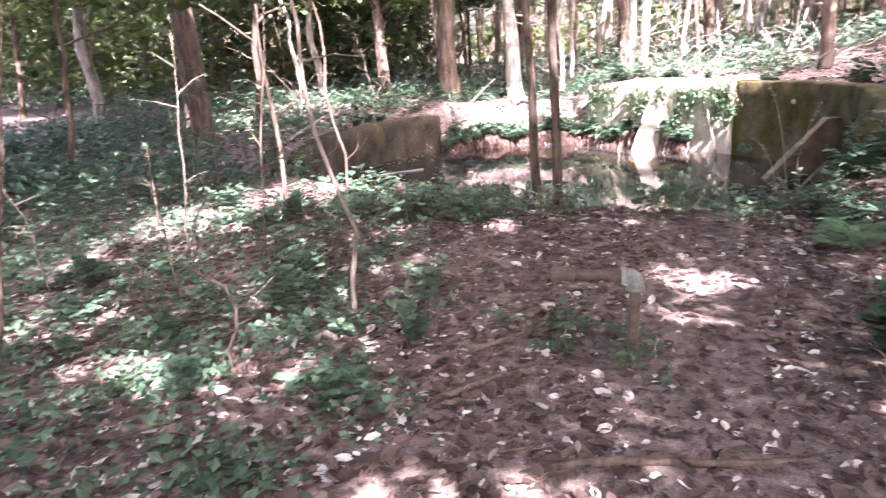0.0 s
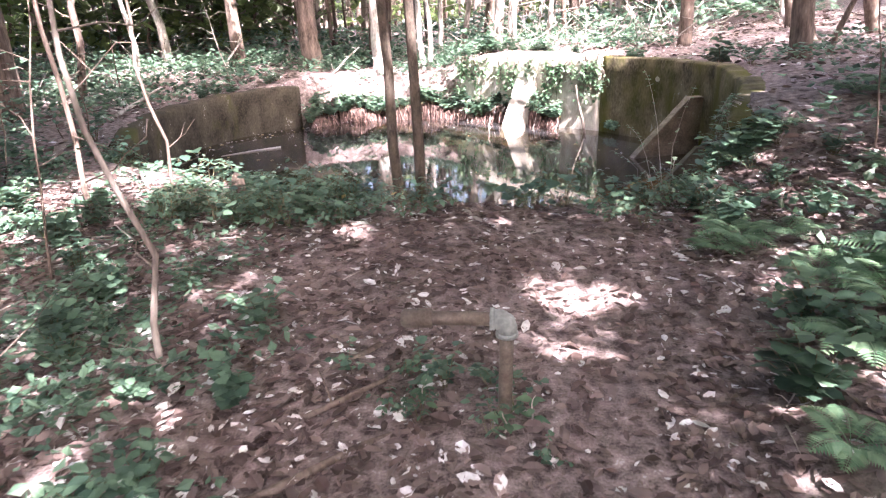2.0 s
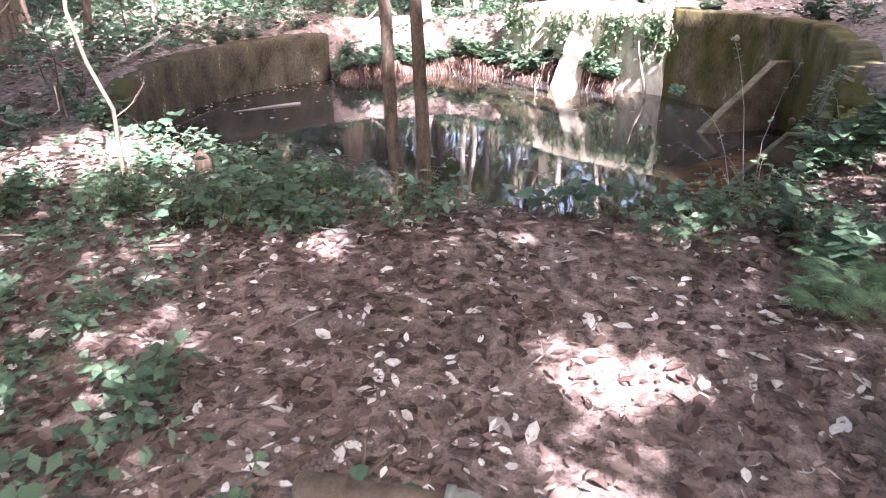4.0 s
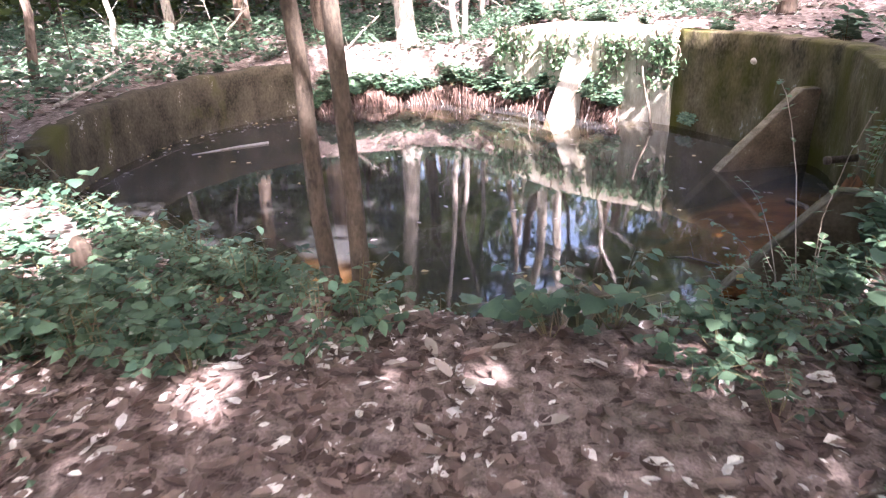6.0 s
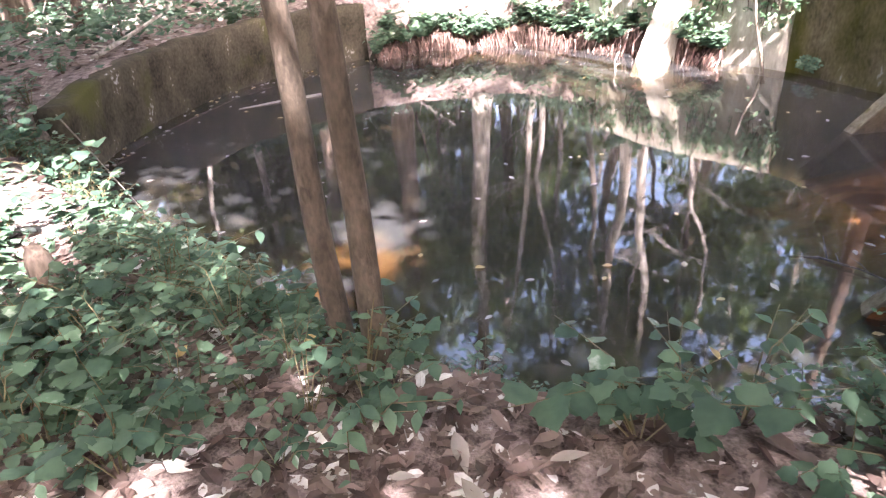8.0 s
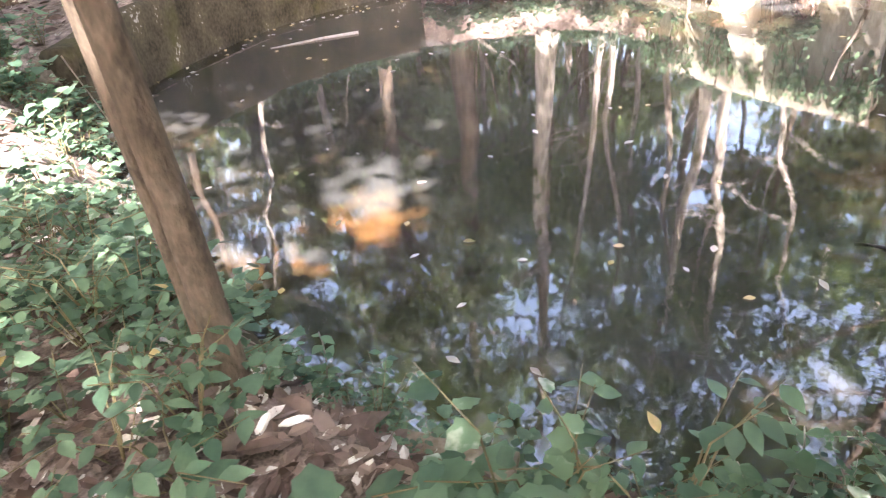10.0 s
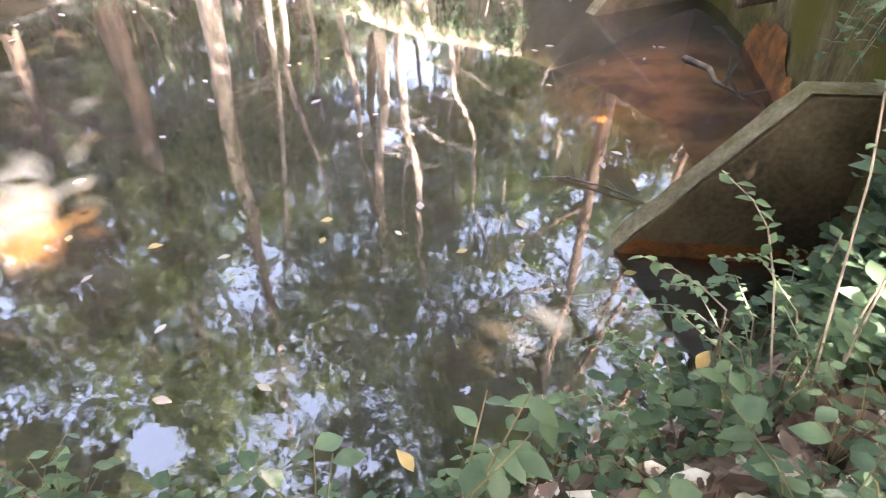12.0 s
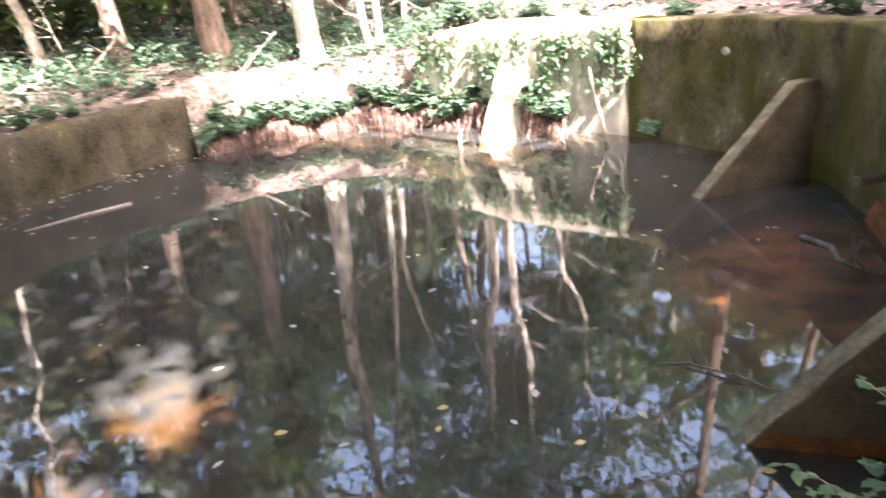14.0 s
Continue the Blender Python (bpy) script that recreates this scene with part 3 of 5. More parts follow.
# slanted openings between the crowns to the open sky: foot on the pond, direction, radius
OPENINGS = [((-0.04, 7.6, -0.5), (-0.38, 0.55, 0.74), 0.75), ((-1.0, 7.93, -0.5), (-0.60, 0.54, 0.59), 0.45), ((0.97, 8.38, -0.5), (0.07, 0.73, 0.68), 0.2), ((0.92, 7.92, -0.5), (0.06, 0.64, 0.77), 0.2), ((0.57, 9.9, -0.5), (-0.05, 0.88, 0.47), 0.4), ((1.96, 9.3, -0.5), (0.32, 0.80, 0.51), 0.25), ((-1.0, 10.4, -0.5), (-0.36, 0.86, 0.36), 0.3)]


def to_sky(p):
    """Points inside a slanted opening that widens with the distance."""
    keep = np.zeros(len(p), bool)
    for foot, way, radius in OPENINGS:
        w = np.array(way) / np.linalg.norm(way)
        q = p - np.array(foot)
        a = q @ w
        off = np.linalg.norm(q - a[:, None] * w, axis=1)
        keep |= (a > 3) & (off < radius * (0.25 + a / 20) * rng.uniform(0.6, 1.25, len(p)))
    return keep


def wander(base, height, lean, amount, steps, rnd):
    """A rising line that bends a little."""
    pts = []
    ox = oy = 0.0
    for i in range(steps + 1):
        t = i / steps
        if i:
            ox += rnd.gauss(0, amount)
            oy += rnd.gauss(0, amount)
        pts.append((base[0] + lean[0] * height * t + ox, base[1] + lean[1] * height * t + oy, base[2] + height * t))
    return pts


def tree(x, y, height, r0, lean=(0, 0), bark=BARK, limbs=6, first=0.35, crown=900, spread=2.2, seed=0, bend=0.05, flare=1.35, label="slender dark forest tree trunk with a thin high crown", bare=0, name="tree"):
    rnd = random.Random(seed * 31 + 5)
    z = gz(x, y) - 0.12
    root = thing(name, None, label, "tree", "forest trees")
    root.location = (x, y, z)
    line = wander((0, 0, 0), height, lean, bend, 14, rnd)
    rad = [r0 * ((flare if i == 0 else 1.06 if i == 1 else 1.0) * (1 - 0.8 * i / 14)) for i in range(15)]
    line.insert(1, tuple(Vector(line[0]).lerp(Vector(line[1]), 0.25)))
    rad.insert(1, r0 * 1.1)
    pieces = [tube(line, rad, 10)]
    tips = []
    for b in range(limbs + bare):
        low = b >= limbs
        t = rnd.uniform(0.04, 0.3) if low else rnd.uniform(first, 0.97)
        i = min(int(t * 15), 14)
        p = Vector(line[i]).lerp(Vector(line[i + 1]), t * 15 - i)
        a = rnd.uniform(0, 2 * math.pi)
        length = rnd.uniform(0.5, 1.3) * min(1, r0 / 0.05 + 0.1) if low else spread * rnd.uniform(0.5, 1.1) * (1.15 - 0.5 * t)
        up = rnd.uniform(0.1, 0.7)
        q = [p]
        for k in range(1, 5):
            q.append(q[-1] + Vector((math.cos(a), math.sin(a), up)) * (length / 4) + Vector((rnd.gauss(0, 0.06), rnd.gauss(0, 0.06), rnd.gauss(0, 0.05))))
        rr = min(r0 * 0.45 * (1 - 0.6 * t), 0.05 if not low else min(0.016, r0 * 0.35))
        pieces.append(tube(q, [rr * (1 - 0.2 * k) for k in range(5)], 5))
        if low:
            e = q[2] + Vector((rnd.uniform(-0.3, 0.3), rnd.uniform(-0.3, 0.3), rnd.uniform(0.0, 0.4)))
            pieces.append(tube([q[2], e], [rr * 0.5, rr * 0.2], 4))
        else:
            tips += q[2:]
    tips.append(Vector(line[-1]))
    part("trunk", mesh_np("trunk", *join(pieces), bark, True), root)
    seen = 9 < y < 25 and abs(x) < 11
    crown = int(crown * (2.9 if seen else 0.5 if y > 25 else 0.75 if x < -12 else 1.0))
    if crown:
        tp = np.array([tuple(t) for t in tips])
        swell = np.array([0.50, 0.50, 0.36]) * (spread / 2.2)
        if y > 9:  # leaves gather in sprays with holes between them
            tufts = np.repeat(tp, 4, 0) + rng.normal(0, 1, (len(tp) * 4, 3)) * swell
            c = tufts[rng.integers(0, len(tufts), crown)] + rng.normal(0, 1, (crown, 3)) * np.array([0.26, 0.26, 0.15])
        else:
            c = tp[rng.integers(0, len(tp), crown)] + rng.normal(0, 1, (crown, 3)) * swell
        c = c[c[:, 2] > max(2.6, 0.28 * height)]
        world_c = c + np.array([x, y, z])
        c = c[~(sunlit(world_c) | to_sky(world_c))]
        n = len(c)
        if n > 20:
            ln = rng.uniform(0.2, 0.4, n) if y > 25 else rng.uniform(0.10, 0.22, n) if seen else rng.uniform(0.15, 0.32, n) if y > 9 else rng.uniform(0.15, 0.34, n) * (0.85 if height > 12.4 else 1.0)
            v, f = leaf_quads(c, ln, ln * rng.uniform(0.5, 0.75, n), rng.normal(-0.2, 0.5, n))
            part("crown", mesh_np("crown", v, f, CANOPY), root)
    return root


# the pair of slim trunks at the water's edge
tree(-0.57, 7.06, 9.0, 0.045, (-0.075, 0.0), BARK_SMOOTH, 14, 0.5, 4800, 4.0, 1, 0.02, 1.5, "slim brown tree trunk at the pond's edge")
tree(-0.39, 6.95, 9.5, 0.044, (-0.068, 0.0), BARK_SMOOTH, 14, 0.5, 4800, 4.0, 2, 0.02, 1.4, "slim brown tree trunk at the pond's edge")
# far bank
tree(-2.58, 17.35, 11, 0.19, (-0.02, 0.02), BARK_DAPPLED, 7, 0.35, 700, 2.6, 3, 0.05, 1.7, "thick pale sunlit tree trunk on the far bank")
tree(-4.25, 17.6, 11, 0.24, (-0.03, 0.0), BARK, 14, 0.3, 5000, 4.6, 4, 0.06, 1.6, "thick dark tree trunk on the far bank")
tree(0.12, 17.3, 10, 0.11, (-0.03, 0.03), BARK_DAPPLED, 7, 0.25, 500, 2.6, 5, 0.07, 1.7, "pale sunlit tree with a flared foot behind the wall", 7)
tree(0.42, 17.4, 9, 0.10, (0.03, 0.03), BARK_DAPPLED, 5, 0.25, 300, 2.2, 7, 0.06, 1.6, "pale sunlit tree stem behind the wall", 7)
tree(1.25, 18.2, 8, 0.06, (0.10, 0.02), BARK_DAPPLED, 5, 0.2, 250, 2.2, 7, 0.10, 1.4, "thin pale leaning tree behind the wall", 8)
tree(-1.58, 17.5, 9, 0.065, (-0.10, 0.02), BARK_DAPPLED, 5, 0.2, 300, 2.2, 8, 0.06, 1.5, "thin pale stem spreading from a shared foot", 6)
tree(-1.50, 17.53, 8.5, 0.06, (0.09, 0.02), BARK_DAPPLED, 5, 0.2, 300, 2.2, 24, 0.06, 1.5, "thin pale stem spreading from a shared foot", 6)
tree(-0.75, 18.4, 9, 0.07, (0.02, 0.02), BARK_GREY, 5, 0.2, 300, 2.2, 25, 0.07, 1.4, "thin grey tree behind the wall", 6)
tree(-3.1, 19.0, 11, 0.11, (0.05, -0.27), BARK, 14, 0.45, 7500, 4.2, 23, 0.06, 1.4, "dark tree leaning out over the far bank")
# right hillside
tree(4.55, 11.9, 11.5, 0.15, (-0.10, 0.05), BARK, 15, 0.3, 7000, 5.5, 9, 0.05, 1.4, "dark tree trunk on the bank above the wall")
tree(4.1, 16.6, 11.5, 0.14, (-0.08, -0.06), BARK, 14, 0.35, 6000, 5.2, 19, 0.05, 1.4, "tall dark tree leaning over the pond wall")
tree(7.4, 12.6, 9, 0.11, (-0.02, 0.0), BARK, 6, 0.3, 800, 2.4, 10, 0.05, 1.4, "dark tree trunk on the sunny slope")
tree(5.1, 12.3, 6, 0.045, (0.35, 0.1), BARK, 4, 0.3, 400, 1.8, 11, 0.05, 1.2, "thin leaning sapling on the bank")
tree(7.2, 15.2, 12.5, 0.12, (-0.27, 0.0), BARK, 15, 0.4, 9000, 5.0, 21, 0.06, 1.4, "tall dark tree leaning towards the pond")
tree(5.9, 14.6, 10.5, 0.07, (-0.32, -0.02), BARK, 14, 0.45, 7500, 4.6, 22, 0.06, 1.4, "dark tree leaning out over the pond wall")
tree(6.6, 17.6, 12.0, 0.09, (-0.30, -0.10), BARK, 14, 0.4, 4200, 4.4, 26, 0.06, 1.4, "dark tree leaning out over the pond")
# left woods
tree(-7.5, 11.45, 11, 0.20, (-0.02, 0.0), BARK, 16, 0.3, 7500, 6.0, 12, 0.04, 1.4, "dark thick tree trunk in shade")
tree(-9.4, 13.9, 12, 0.24, (0.0, 0.0), BARK, 14, 0.3, 5500, 4.4, 13, 0.04, 1.3, "dark thick tree trunk in shade")
tree(-7.0, 14.6, 7, 0.055, (-0.06, 0.0), BARK_DAPPLED, 5, 0.35, 300, 1.8, 14, 0.10, 1.2, "thin crooked pale tree", 4)
tree(-1.47, 4.50, 4.6, 0.018, (-0.16, 0.05), BARK_GREY, 5, 0.35, 260, 1.2, 15, 0.05, 1.6, "crooked white-barked sapling beside the path", 2)
tree(-2.83, 6.26, 5.5, 0.022, (-0.09, 0.02), BARK, 4, 0.4, 200, 1.2, 16, 0.03, 1.4, "thin dark sapling beside the sunlit patch", 3)
tree(-2.55, 6.9, 4.5, 0.016, (-0.12, 0.0), BARK, 4, 0.4, 160, 1.0, 17, 0.04, 1.3, "thin pale sapling beside the sunlit patch", 2)
tree(-1.70, 3.56, 1.7, 0.010, (-0.06, 0.06), BARK, 4, 0.3, 150, 0.9, 18, 0.04, 1.3, "thin twiggy sapling beside the path", 2)

# tall trees added outside the view: their crowns shade the path and the pond
for k, (x, y) in enumerate(((4.3, 1.6), (3.4, -2.0), (-4.6, 0.2), (-3.2, -3.6), (5.6, 4.6), (0.6, -4.4), (6.9, 8.3), (8.6, 3.0), (7.0, -1.8), (5.2, -5.6), (10.4, 6.2), (-7.2, 3.6), (-6.4, -1.5), (-8.6, 7.2), (-11.0, 9.6), (4.9, 9.4))):
    tree(x, y, 12.5, 0.17, ((0.4 - x) * 0.012, (4.5 - y) * 0.012), BARK, 13, 0.38, 7000, 4.6, 300 + k, 0.06, 1.4, "tall dark forest tree with a wide leafy crown, added for shade")

# the forest around
rnd = random.Random(11)
placed = [(4.3, 1.6), (3.4, -2.0), (-4.6, 0.2), (5.6, 4.6), (6.9, 8.3), (8.6, 3.0), (-2.1, 16.9), (-4.25, 17.6), (0.35, 17.3), (4.55, 11.9), (7.4, 12.6), (-7.5, 11.45), (-9.4, 13.9)]
count = 0
while count < 165:
    x, y = rnd.uniform(-22, 22), rnd.uniform(-14, 40)
    d, _ = ring_distance(np.array([x]), np.array([y]))
    if d[0] < 1.6 or (-5.2 < x < 4.0 and -3 < y < 10) or (abs(x) < 3.5 and 14 < y < 20) or (1 < x < 9 and 9 < y < 15):
        continue
    if any((x - a) ** 2 + (y - b) ** 2 < 1.7 for a, b in placed):
        continue
    placed.append((x, y))
    r = rnd.choice((0.05, 0.07, 0.09, 0.12, 0.16))
    pale = rnd.random() < (0.5 if (x > -2 and y > 18) else 0.22)
    h = rnd.uniform(8, 13) if r > 0.06 else rnd.uniform(5, 8)
    tree(x, y, h, r, (rnd.gauss(0, 0.05), rnd.gauss(0, 0.05)), BARK_DAPPLED if pale else BARK, rnd.randint(5, 8), 0.25, int((2900 + 9000 * r) * (0.95 if y > 18.5 else 1.0)), 2.6 + 6 * r, 40 + count, 0.07, 1.3,
         "slender pale forest tree" if pale else "slender dark forest tree", 4)
    count += 1

# ---- undergrowth ----


def shrub_mesh(seed, stems, height, leaves, size):
    """A low leafy plant: thin stalks and broad pointed leaves in tiers."""
    rnd = random.Random(seed)
    pieces, places = [], []
    for s in range(stems):
        a = rnd.uniform(0, 2 * math.pi)
        out, h = rnd.uniform(0.05, 0.24), height * rnd.uniform(0.5, 1.1)
        q = [Vector((0, 0, -0.04)), Vector((math.cos(a) * out * 0.4, math.sin(a) * out * 0.4, h * 0.55)), Vector((math.cos(a) * out, math.sin(a) * out, h))]
        pieces.append(tube(q, [0.004, 0.003, 0.0015], 4, False))
        for k in range(leaves):
            t = 0.3 + 0.7 * (k + rnd.random()) / leaves
            p = q[0].lerp(q[1], t * 2) if t < 0.5 else q[1].lerp(q[2], t * 2 - 1)
            L = size * rnd.uniform(0.55, 1.2)
            places.append((p, k * 2.4 + rnd.uniform(-0.5, 0.5), rnd.uniform(-0.25, 0.45), rnd.uniform(-0.4, 0.4), L, L * (rnd.uniform(0.9, 1.1) if seed % 2 else rnd.uniform(0.5, 0.68))))
    return join(pieces), blades(places, lobed if seed % 2 else None)


def creeper_mesh(seed, stems, reach, height, leaves, size):
    """A low spreading plant: stalks that lean outwards with single leaves along them."""
    rnd = random.Random(seed)
    pieces, places = [], []
    for s in range(stems):
        a = rnd.uniform(0, 2 * math.pi)
        out, h = reach * rnd.uniform(0.3, 1.1), height * rnd.uniform(0.4, 1.15)
        q = [Vector((0, 0, -0.04)), Vector((math.cos(a) * out * 0.4, math.sin(a) * out * 0.4, h * 0.75)), Vector((math.cos(a + 0.2) * out, math.sin(a + 0.2) * out, h))]
        pieces.append(tube(q, [0.003, 0.0022, 0.0012], 4, False))
        for k in range(leaves):
            t = 0.3 + 0.7 * (k + rnd.random()) / leaves
            p = q[0].lerp(q[1], t * 2) if t < 0.5 else q[1].lerp(q[2], t * 2 - 1)
            L = size * rnd.uniform(0.5, 1.25)
            places.append((p, a + (1.2 if k % 2 else -1.2) + rnd.uniform(-0.5, 0.5), rnd.uniform(-0.45, 0.2), rnd.uniform(-0.4, 0.4), L, L * (rnd.uniform(0.85, 1.05) if seed % 2 else rnd.uniform(0.5, 0.65))))
    return join(pieces), blades(places, lobed if seed % 2 else None)


def creeper_proto(seed, stems, reach, height, leaves, size):
    root = thing("creeping_plant", None, "low spreading green plant with single leaves on the bank", "plant", "bank plants")
    st, lf = creeper_mesh(seed, stems, reach, height, leaves, size)
    part("stalk", mesh_np("stalk", *st, STEM), root)
    part("foliage", mesh_np("foliage", *lf, GREEN, True), root)
    return root


def shrub_proto(name, label, seed, stems, height, leaves, size, material, group):
    root = thing(name, None, label, "plant", group)
    st, lf = shrub_mesh(seed, stems, height, leaves, size)
    part("stalk", mesh_np("stalk", *st, STEM), root)
    part("foliage", mesh_np("foliage", *lf, material, True), root)
    return root


def fern_proto(seed, fronds=8, length=0.55):
    """A fern: arching fronds with paired leaflets."""
    rnd = random.Random(seed)
    root = thing("fern", None, "green fern with arching fronds on the slope", "fern", "ferns")
    for k in range(fronds):
        a = 2 * math.pi * k / fronds + rnd.uniform(-0.3, 0.3)
        L = length * rnd.uniform(0.7, 1.15)
        d, s = Vector((math.cos(a), math.sin(a), 0)), Vector((-math.sin(a), math.cos(a), 0))
        line = [d * (L * t) + Vector((0, 0, 0.02 + L * (0.95 * t - 0.85 * t * t))) for t in np.linspace(0, 1, 9)]
        vs, fs = tube(line, [0.0035 - 0.0003 * i for i in range(9)], 4, False)
        vs = [tuple(v) for v in vs]
        for i in range(1, 17):
            t = 0.15 + 0.85 * i / 17
            j = min(int(t * 8), 7)
            p = line[j].lerp(line[j + 1], t * 8 - j)
            w = L * 0.30 * math.sin(math.pi * (0.12 + 0.88 * t)) + 0.012
            for sg in (-1, 1):
                o = len(vs)
                tip = p + s * (sg * w) + d * (w * 0.35) + Vector((0, 0, -w * 0.25))
                m1 = p + s * (sg * w * 0.45) + d * 0.016
                m2 = p + s * (sg * w * 0.45) - d * 0.012
                vs += [tuple(p), tuple(m1), tuple(tip), tuple(m2)]
                fs.append((o, o + 1, o + 2, o + 3))
        part("frond", mesh_np("frond", vs, fs, FERN), root)
    return root


protos = [shrub_proto("undergrowth_plant", "low green broad-leaved plant on the forest floor", 3 + k, 7 + k % 3, 0.20 + 0.05 * (k % 3), 11, 0.062 + 0.012 * (k % 3), GREEN, "low undergrowth") for k in range(6)]
low = [creeper_proto(31 + k, 6 + k % 3, 0.24 + 0.05 * (k % 3), 0.15 + 0.05 * (k % 4), 5, 0.056 + 0.010 * (k % 3)) for k in range(8)]
ferns = [fern_proto(70 + k, 7 + k, 0.34 + 0.06 * k) for k in range(3)]
for k, ob in enumerate(protos):
    ob.location = (-2.2 - 0.35 * k, 5.2 + 0.3 * k, gz(-2.2 - 0.35 * k, 5.2 + 0.3 * k))
for k, ob in enumerate(low):
    ob.location = (-1.9 + 0.12 * k, 6.7 + 0.05 * k, gz(-1.9 + 0.12 * k, 6.7 + 0.05 * k))
for k, ob in enumerate(ferns):
    ob.location = (2.0 + 0.4 * k, 4.6 + 0.5 * k, gz(2.0 + 0.4 * k, 4.6 + 0.5 * k))


def scatter(protos, n, region, seed, scale=(0.7, 1.3), avoid_path=True):
    rnd = random.Random(seed)
    done = 0
    tries = 0
    while done < n and tries < n * 30:
        tries += 1
        x, y = region(rnd)
        d, w = ring_distance(np.array([x]), np.array([y]))
        if d[0] < (0.36 if w[0] > 0.5 else -0.05):
            continue
        if avoid_path and path_clear(x, y):
            continue
        if 0.45 < x < 1.0 and 5.9 < y < 6.75:
            continue
        s = rnd.uniform(*scale)
        if -0.9 < x < 1.1 and y > 6.95:
            if rnd.random() < 0.5:
                continue
            s *= 0.55
        if ((x + 3.35) / 0.85) ** 2 + ((y - 7.6) / 1.35) ** 2 < 1 and rnd.random() < 0.93:
            continue
        if 1.0 < x < 2.3 and 6.9 < y < 8.2:
            if rnd.random() < 0.45:
                continue
            s *= 0.7
        p = rnd.choice(protos)
        copy_thing(p, pose(x, y, gz(x, y), rnd.uniform(-8, 8), rnd.uniform(-8, 8), rnd.uniform(0, 360))).scale = (s, s, s)
        done += 1


def path_clear(x, y):
    """The trodden path and the bare ground before the pond."""
    c = 0.35 + 0.12 * y * 0.3
    if y < 6.75 and -0.9 - 0.25 * math.sin(y) < x - c + 0.2 < 0.75:
        return True
    return -1.4 < x < 1.6 and 4.9 < y < 6.45 or (-0.25 < x < 0.5 and 6.3 < y < 6.95)


boxr = lambda x0, x1, y0, y1: (lambda r: (r.uniform(x0, x1), r.uniform(y0, y1)))
along = lambda line, off, wid: (lambda r: (lambda i, t: (line[i][0] + (line[i + 1][0] - line[i][0]) * t + r.gauss(0, wid), line[i][1] + (line[i + 1][1] - line[i][1]) * t + off + r.gauss(0, wid)))(r.randrange(len(line) - 1), r.random()))
def thicket(n, region, seed, label, scale=(0.8, 1.6), lo=0.14, hi=0.30, bladed=0.085):
    """Plants past counting, as one sheet of stalks and leaves."""
    rnd = random.Random(seed)
    g = np.random.default_rng(seed)
    c = []
    tries = 0
    while tries < n:
        tries += 1
        x, y = region(rnd)
        d, w = ring_distance(np.array([x]), np.array([y]))
        if d[0] < (0.36 if w[0] > 0.5 else 0.05) or path_clear(x, y):
            continue
        if ((x + 3.35) / 0.85) ** 2 + ((y - 7.6) / 1.35) ** 2 < 1 and rnd.random() < 0.93:
            continue
        k, s = rnd.randint(18, 40), rnd.uniform(*scale)
        off = g.normal(0, 1, (k, 3)) * np.array([0.16, 0.16, 0.0]) * s
        off[:, 2] = g.uniform(lo, hi, k) * s * (1 - 0.5 * np.clip(np.hypot(off[:, 0], off[:, 1]) / (0.35 * s), 0, 1))
        c.append(off + np.array([x, y, gz(x, y) - 0.02]))
    c = np.concatenate(c)
    L = g.uniform(0.6, 1.3, len(c)) * bladed
    v, f = leaf_cards(c, L, L * 0.6, g.normal(-0.1, 0.3, len(c)), 0.12)
    thing("undergrowth", mesh_np("undergrowth", v, f, GREEN), label, "undergrowth", kind="stuff")


scatter(low, 140, along(SHORE, -0.12, 0.24), 1, (0.7, 1.25))
scatter(protos, 14, boxr(1.85, 2.4, 7.5, 8.1), 31, (0.9, 1.5))
scatter(low, 58, boxr(-2.6, -0.25, 6.25, 7.3), 32, (0.6, 1.15), False)
scatter(low, 42, boxr(0.5, 2.2, 6.3, 7.6), 33, (0.6, 1.15), False)
scatter(low, 14, boxr(-0.3, 0.6, 6.95, 7.25), 34, (0.5, 0.9), False)
scatter(low, 12, boxr(-0.6, 0.55, 3.75, 4.5), 35, (0.45, 0.75), False)
scatter(protos, 45, boxr(-4.2, -0.9, 3.0, 7.6), 2, (0.55, 1.0))
scatter(protos, 12, boxr(1.5, 2.6, 7.0, 8.4), 3, (0.6, 1.1))
scatter(protos, 18, boxr(1.5, 3.6, 3.4, 8.0), 4, (0.7, 1.2))
scatter(ferns, 17, boxr(1.4, 3.6, 3.6, 6.6), 8, (0.5, 0.85))
scatter(ferns, 12, boxr(2.2, 4.8, 5.5, 9.5), 9, (0.7, 1.1))
thicket(420, boxr(-5.2, -0.8, 1.5, 8.6), 21, "low green undergrowth beside the path", (0.6, 1.0), 0.05, 0.20, 0.07)
thicket(150, boxr(-9, -4.4, 3.6, 8.4), 27, "low sunlit green undergrowth in the wood", (0.8, 1.4), bladed=0.10)
thicket(420, boxr(-14, -5.0, 6.0, 20), 22, "green undergrowth under the dark trees", (1.2, 2.4), bladed=0.14)
thicket(220, boxr(-5.0, 4.0, 16.6, 22), 23, "sunlit green undergrowth behind the pond wall", (1.0, 2.0), bladed=0.12)
thicket(60, boxr(-4.3, 0.2, 16.75, 18.2), 26, "sunlit green plants along the far bank", (0.6, 1.3), bladed=0.09)
thicket(110, boxr(2.2, 8.0, 4.0, 13), 24, "green undergrowth on the slope", (0.9, 1.7), bladed=0.11)
thicket(500, boxr(-26, 22, 18, 34), 25, "green undergrowth far back in the wood", (2.0, 4.0), bladed=0.22)


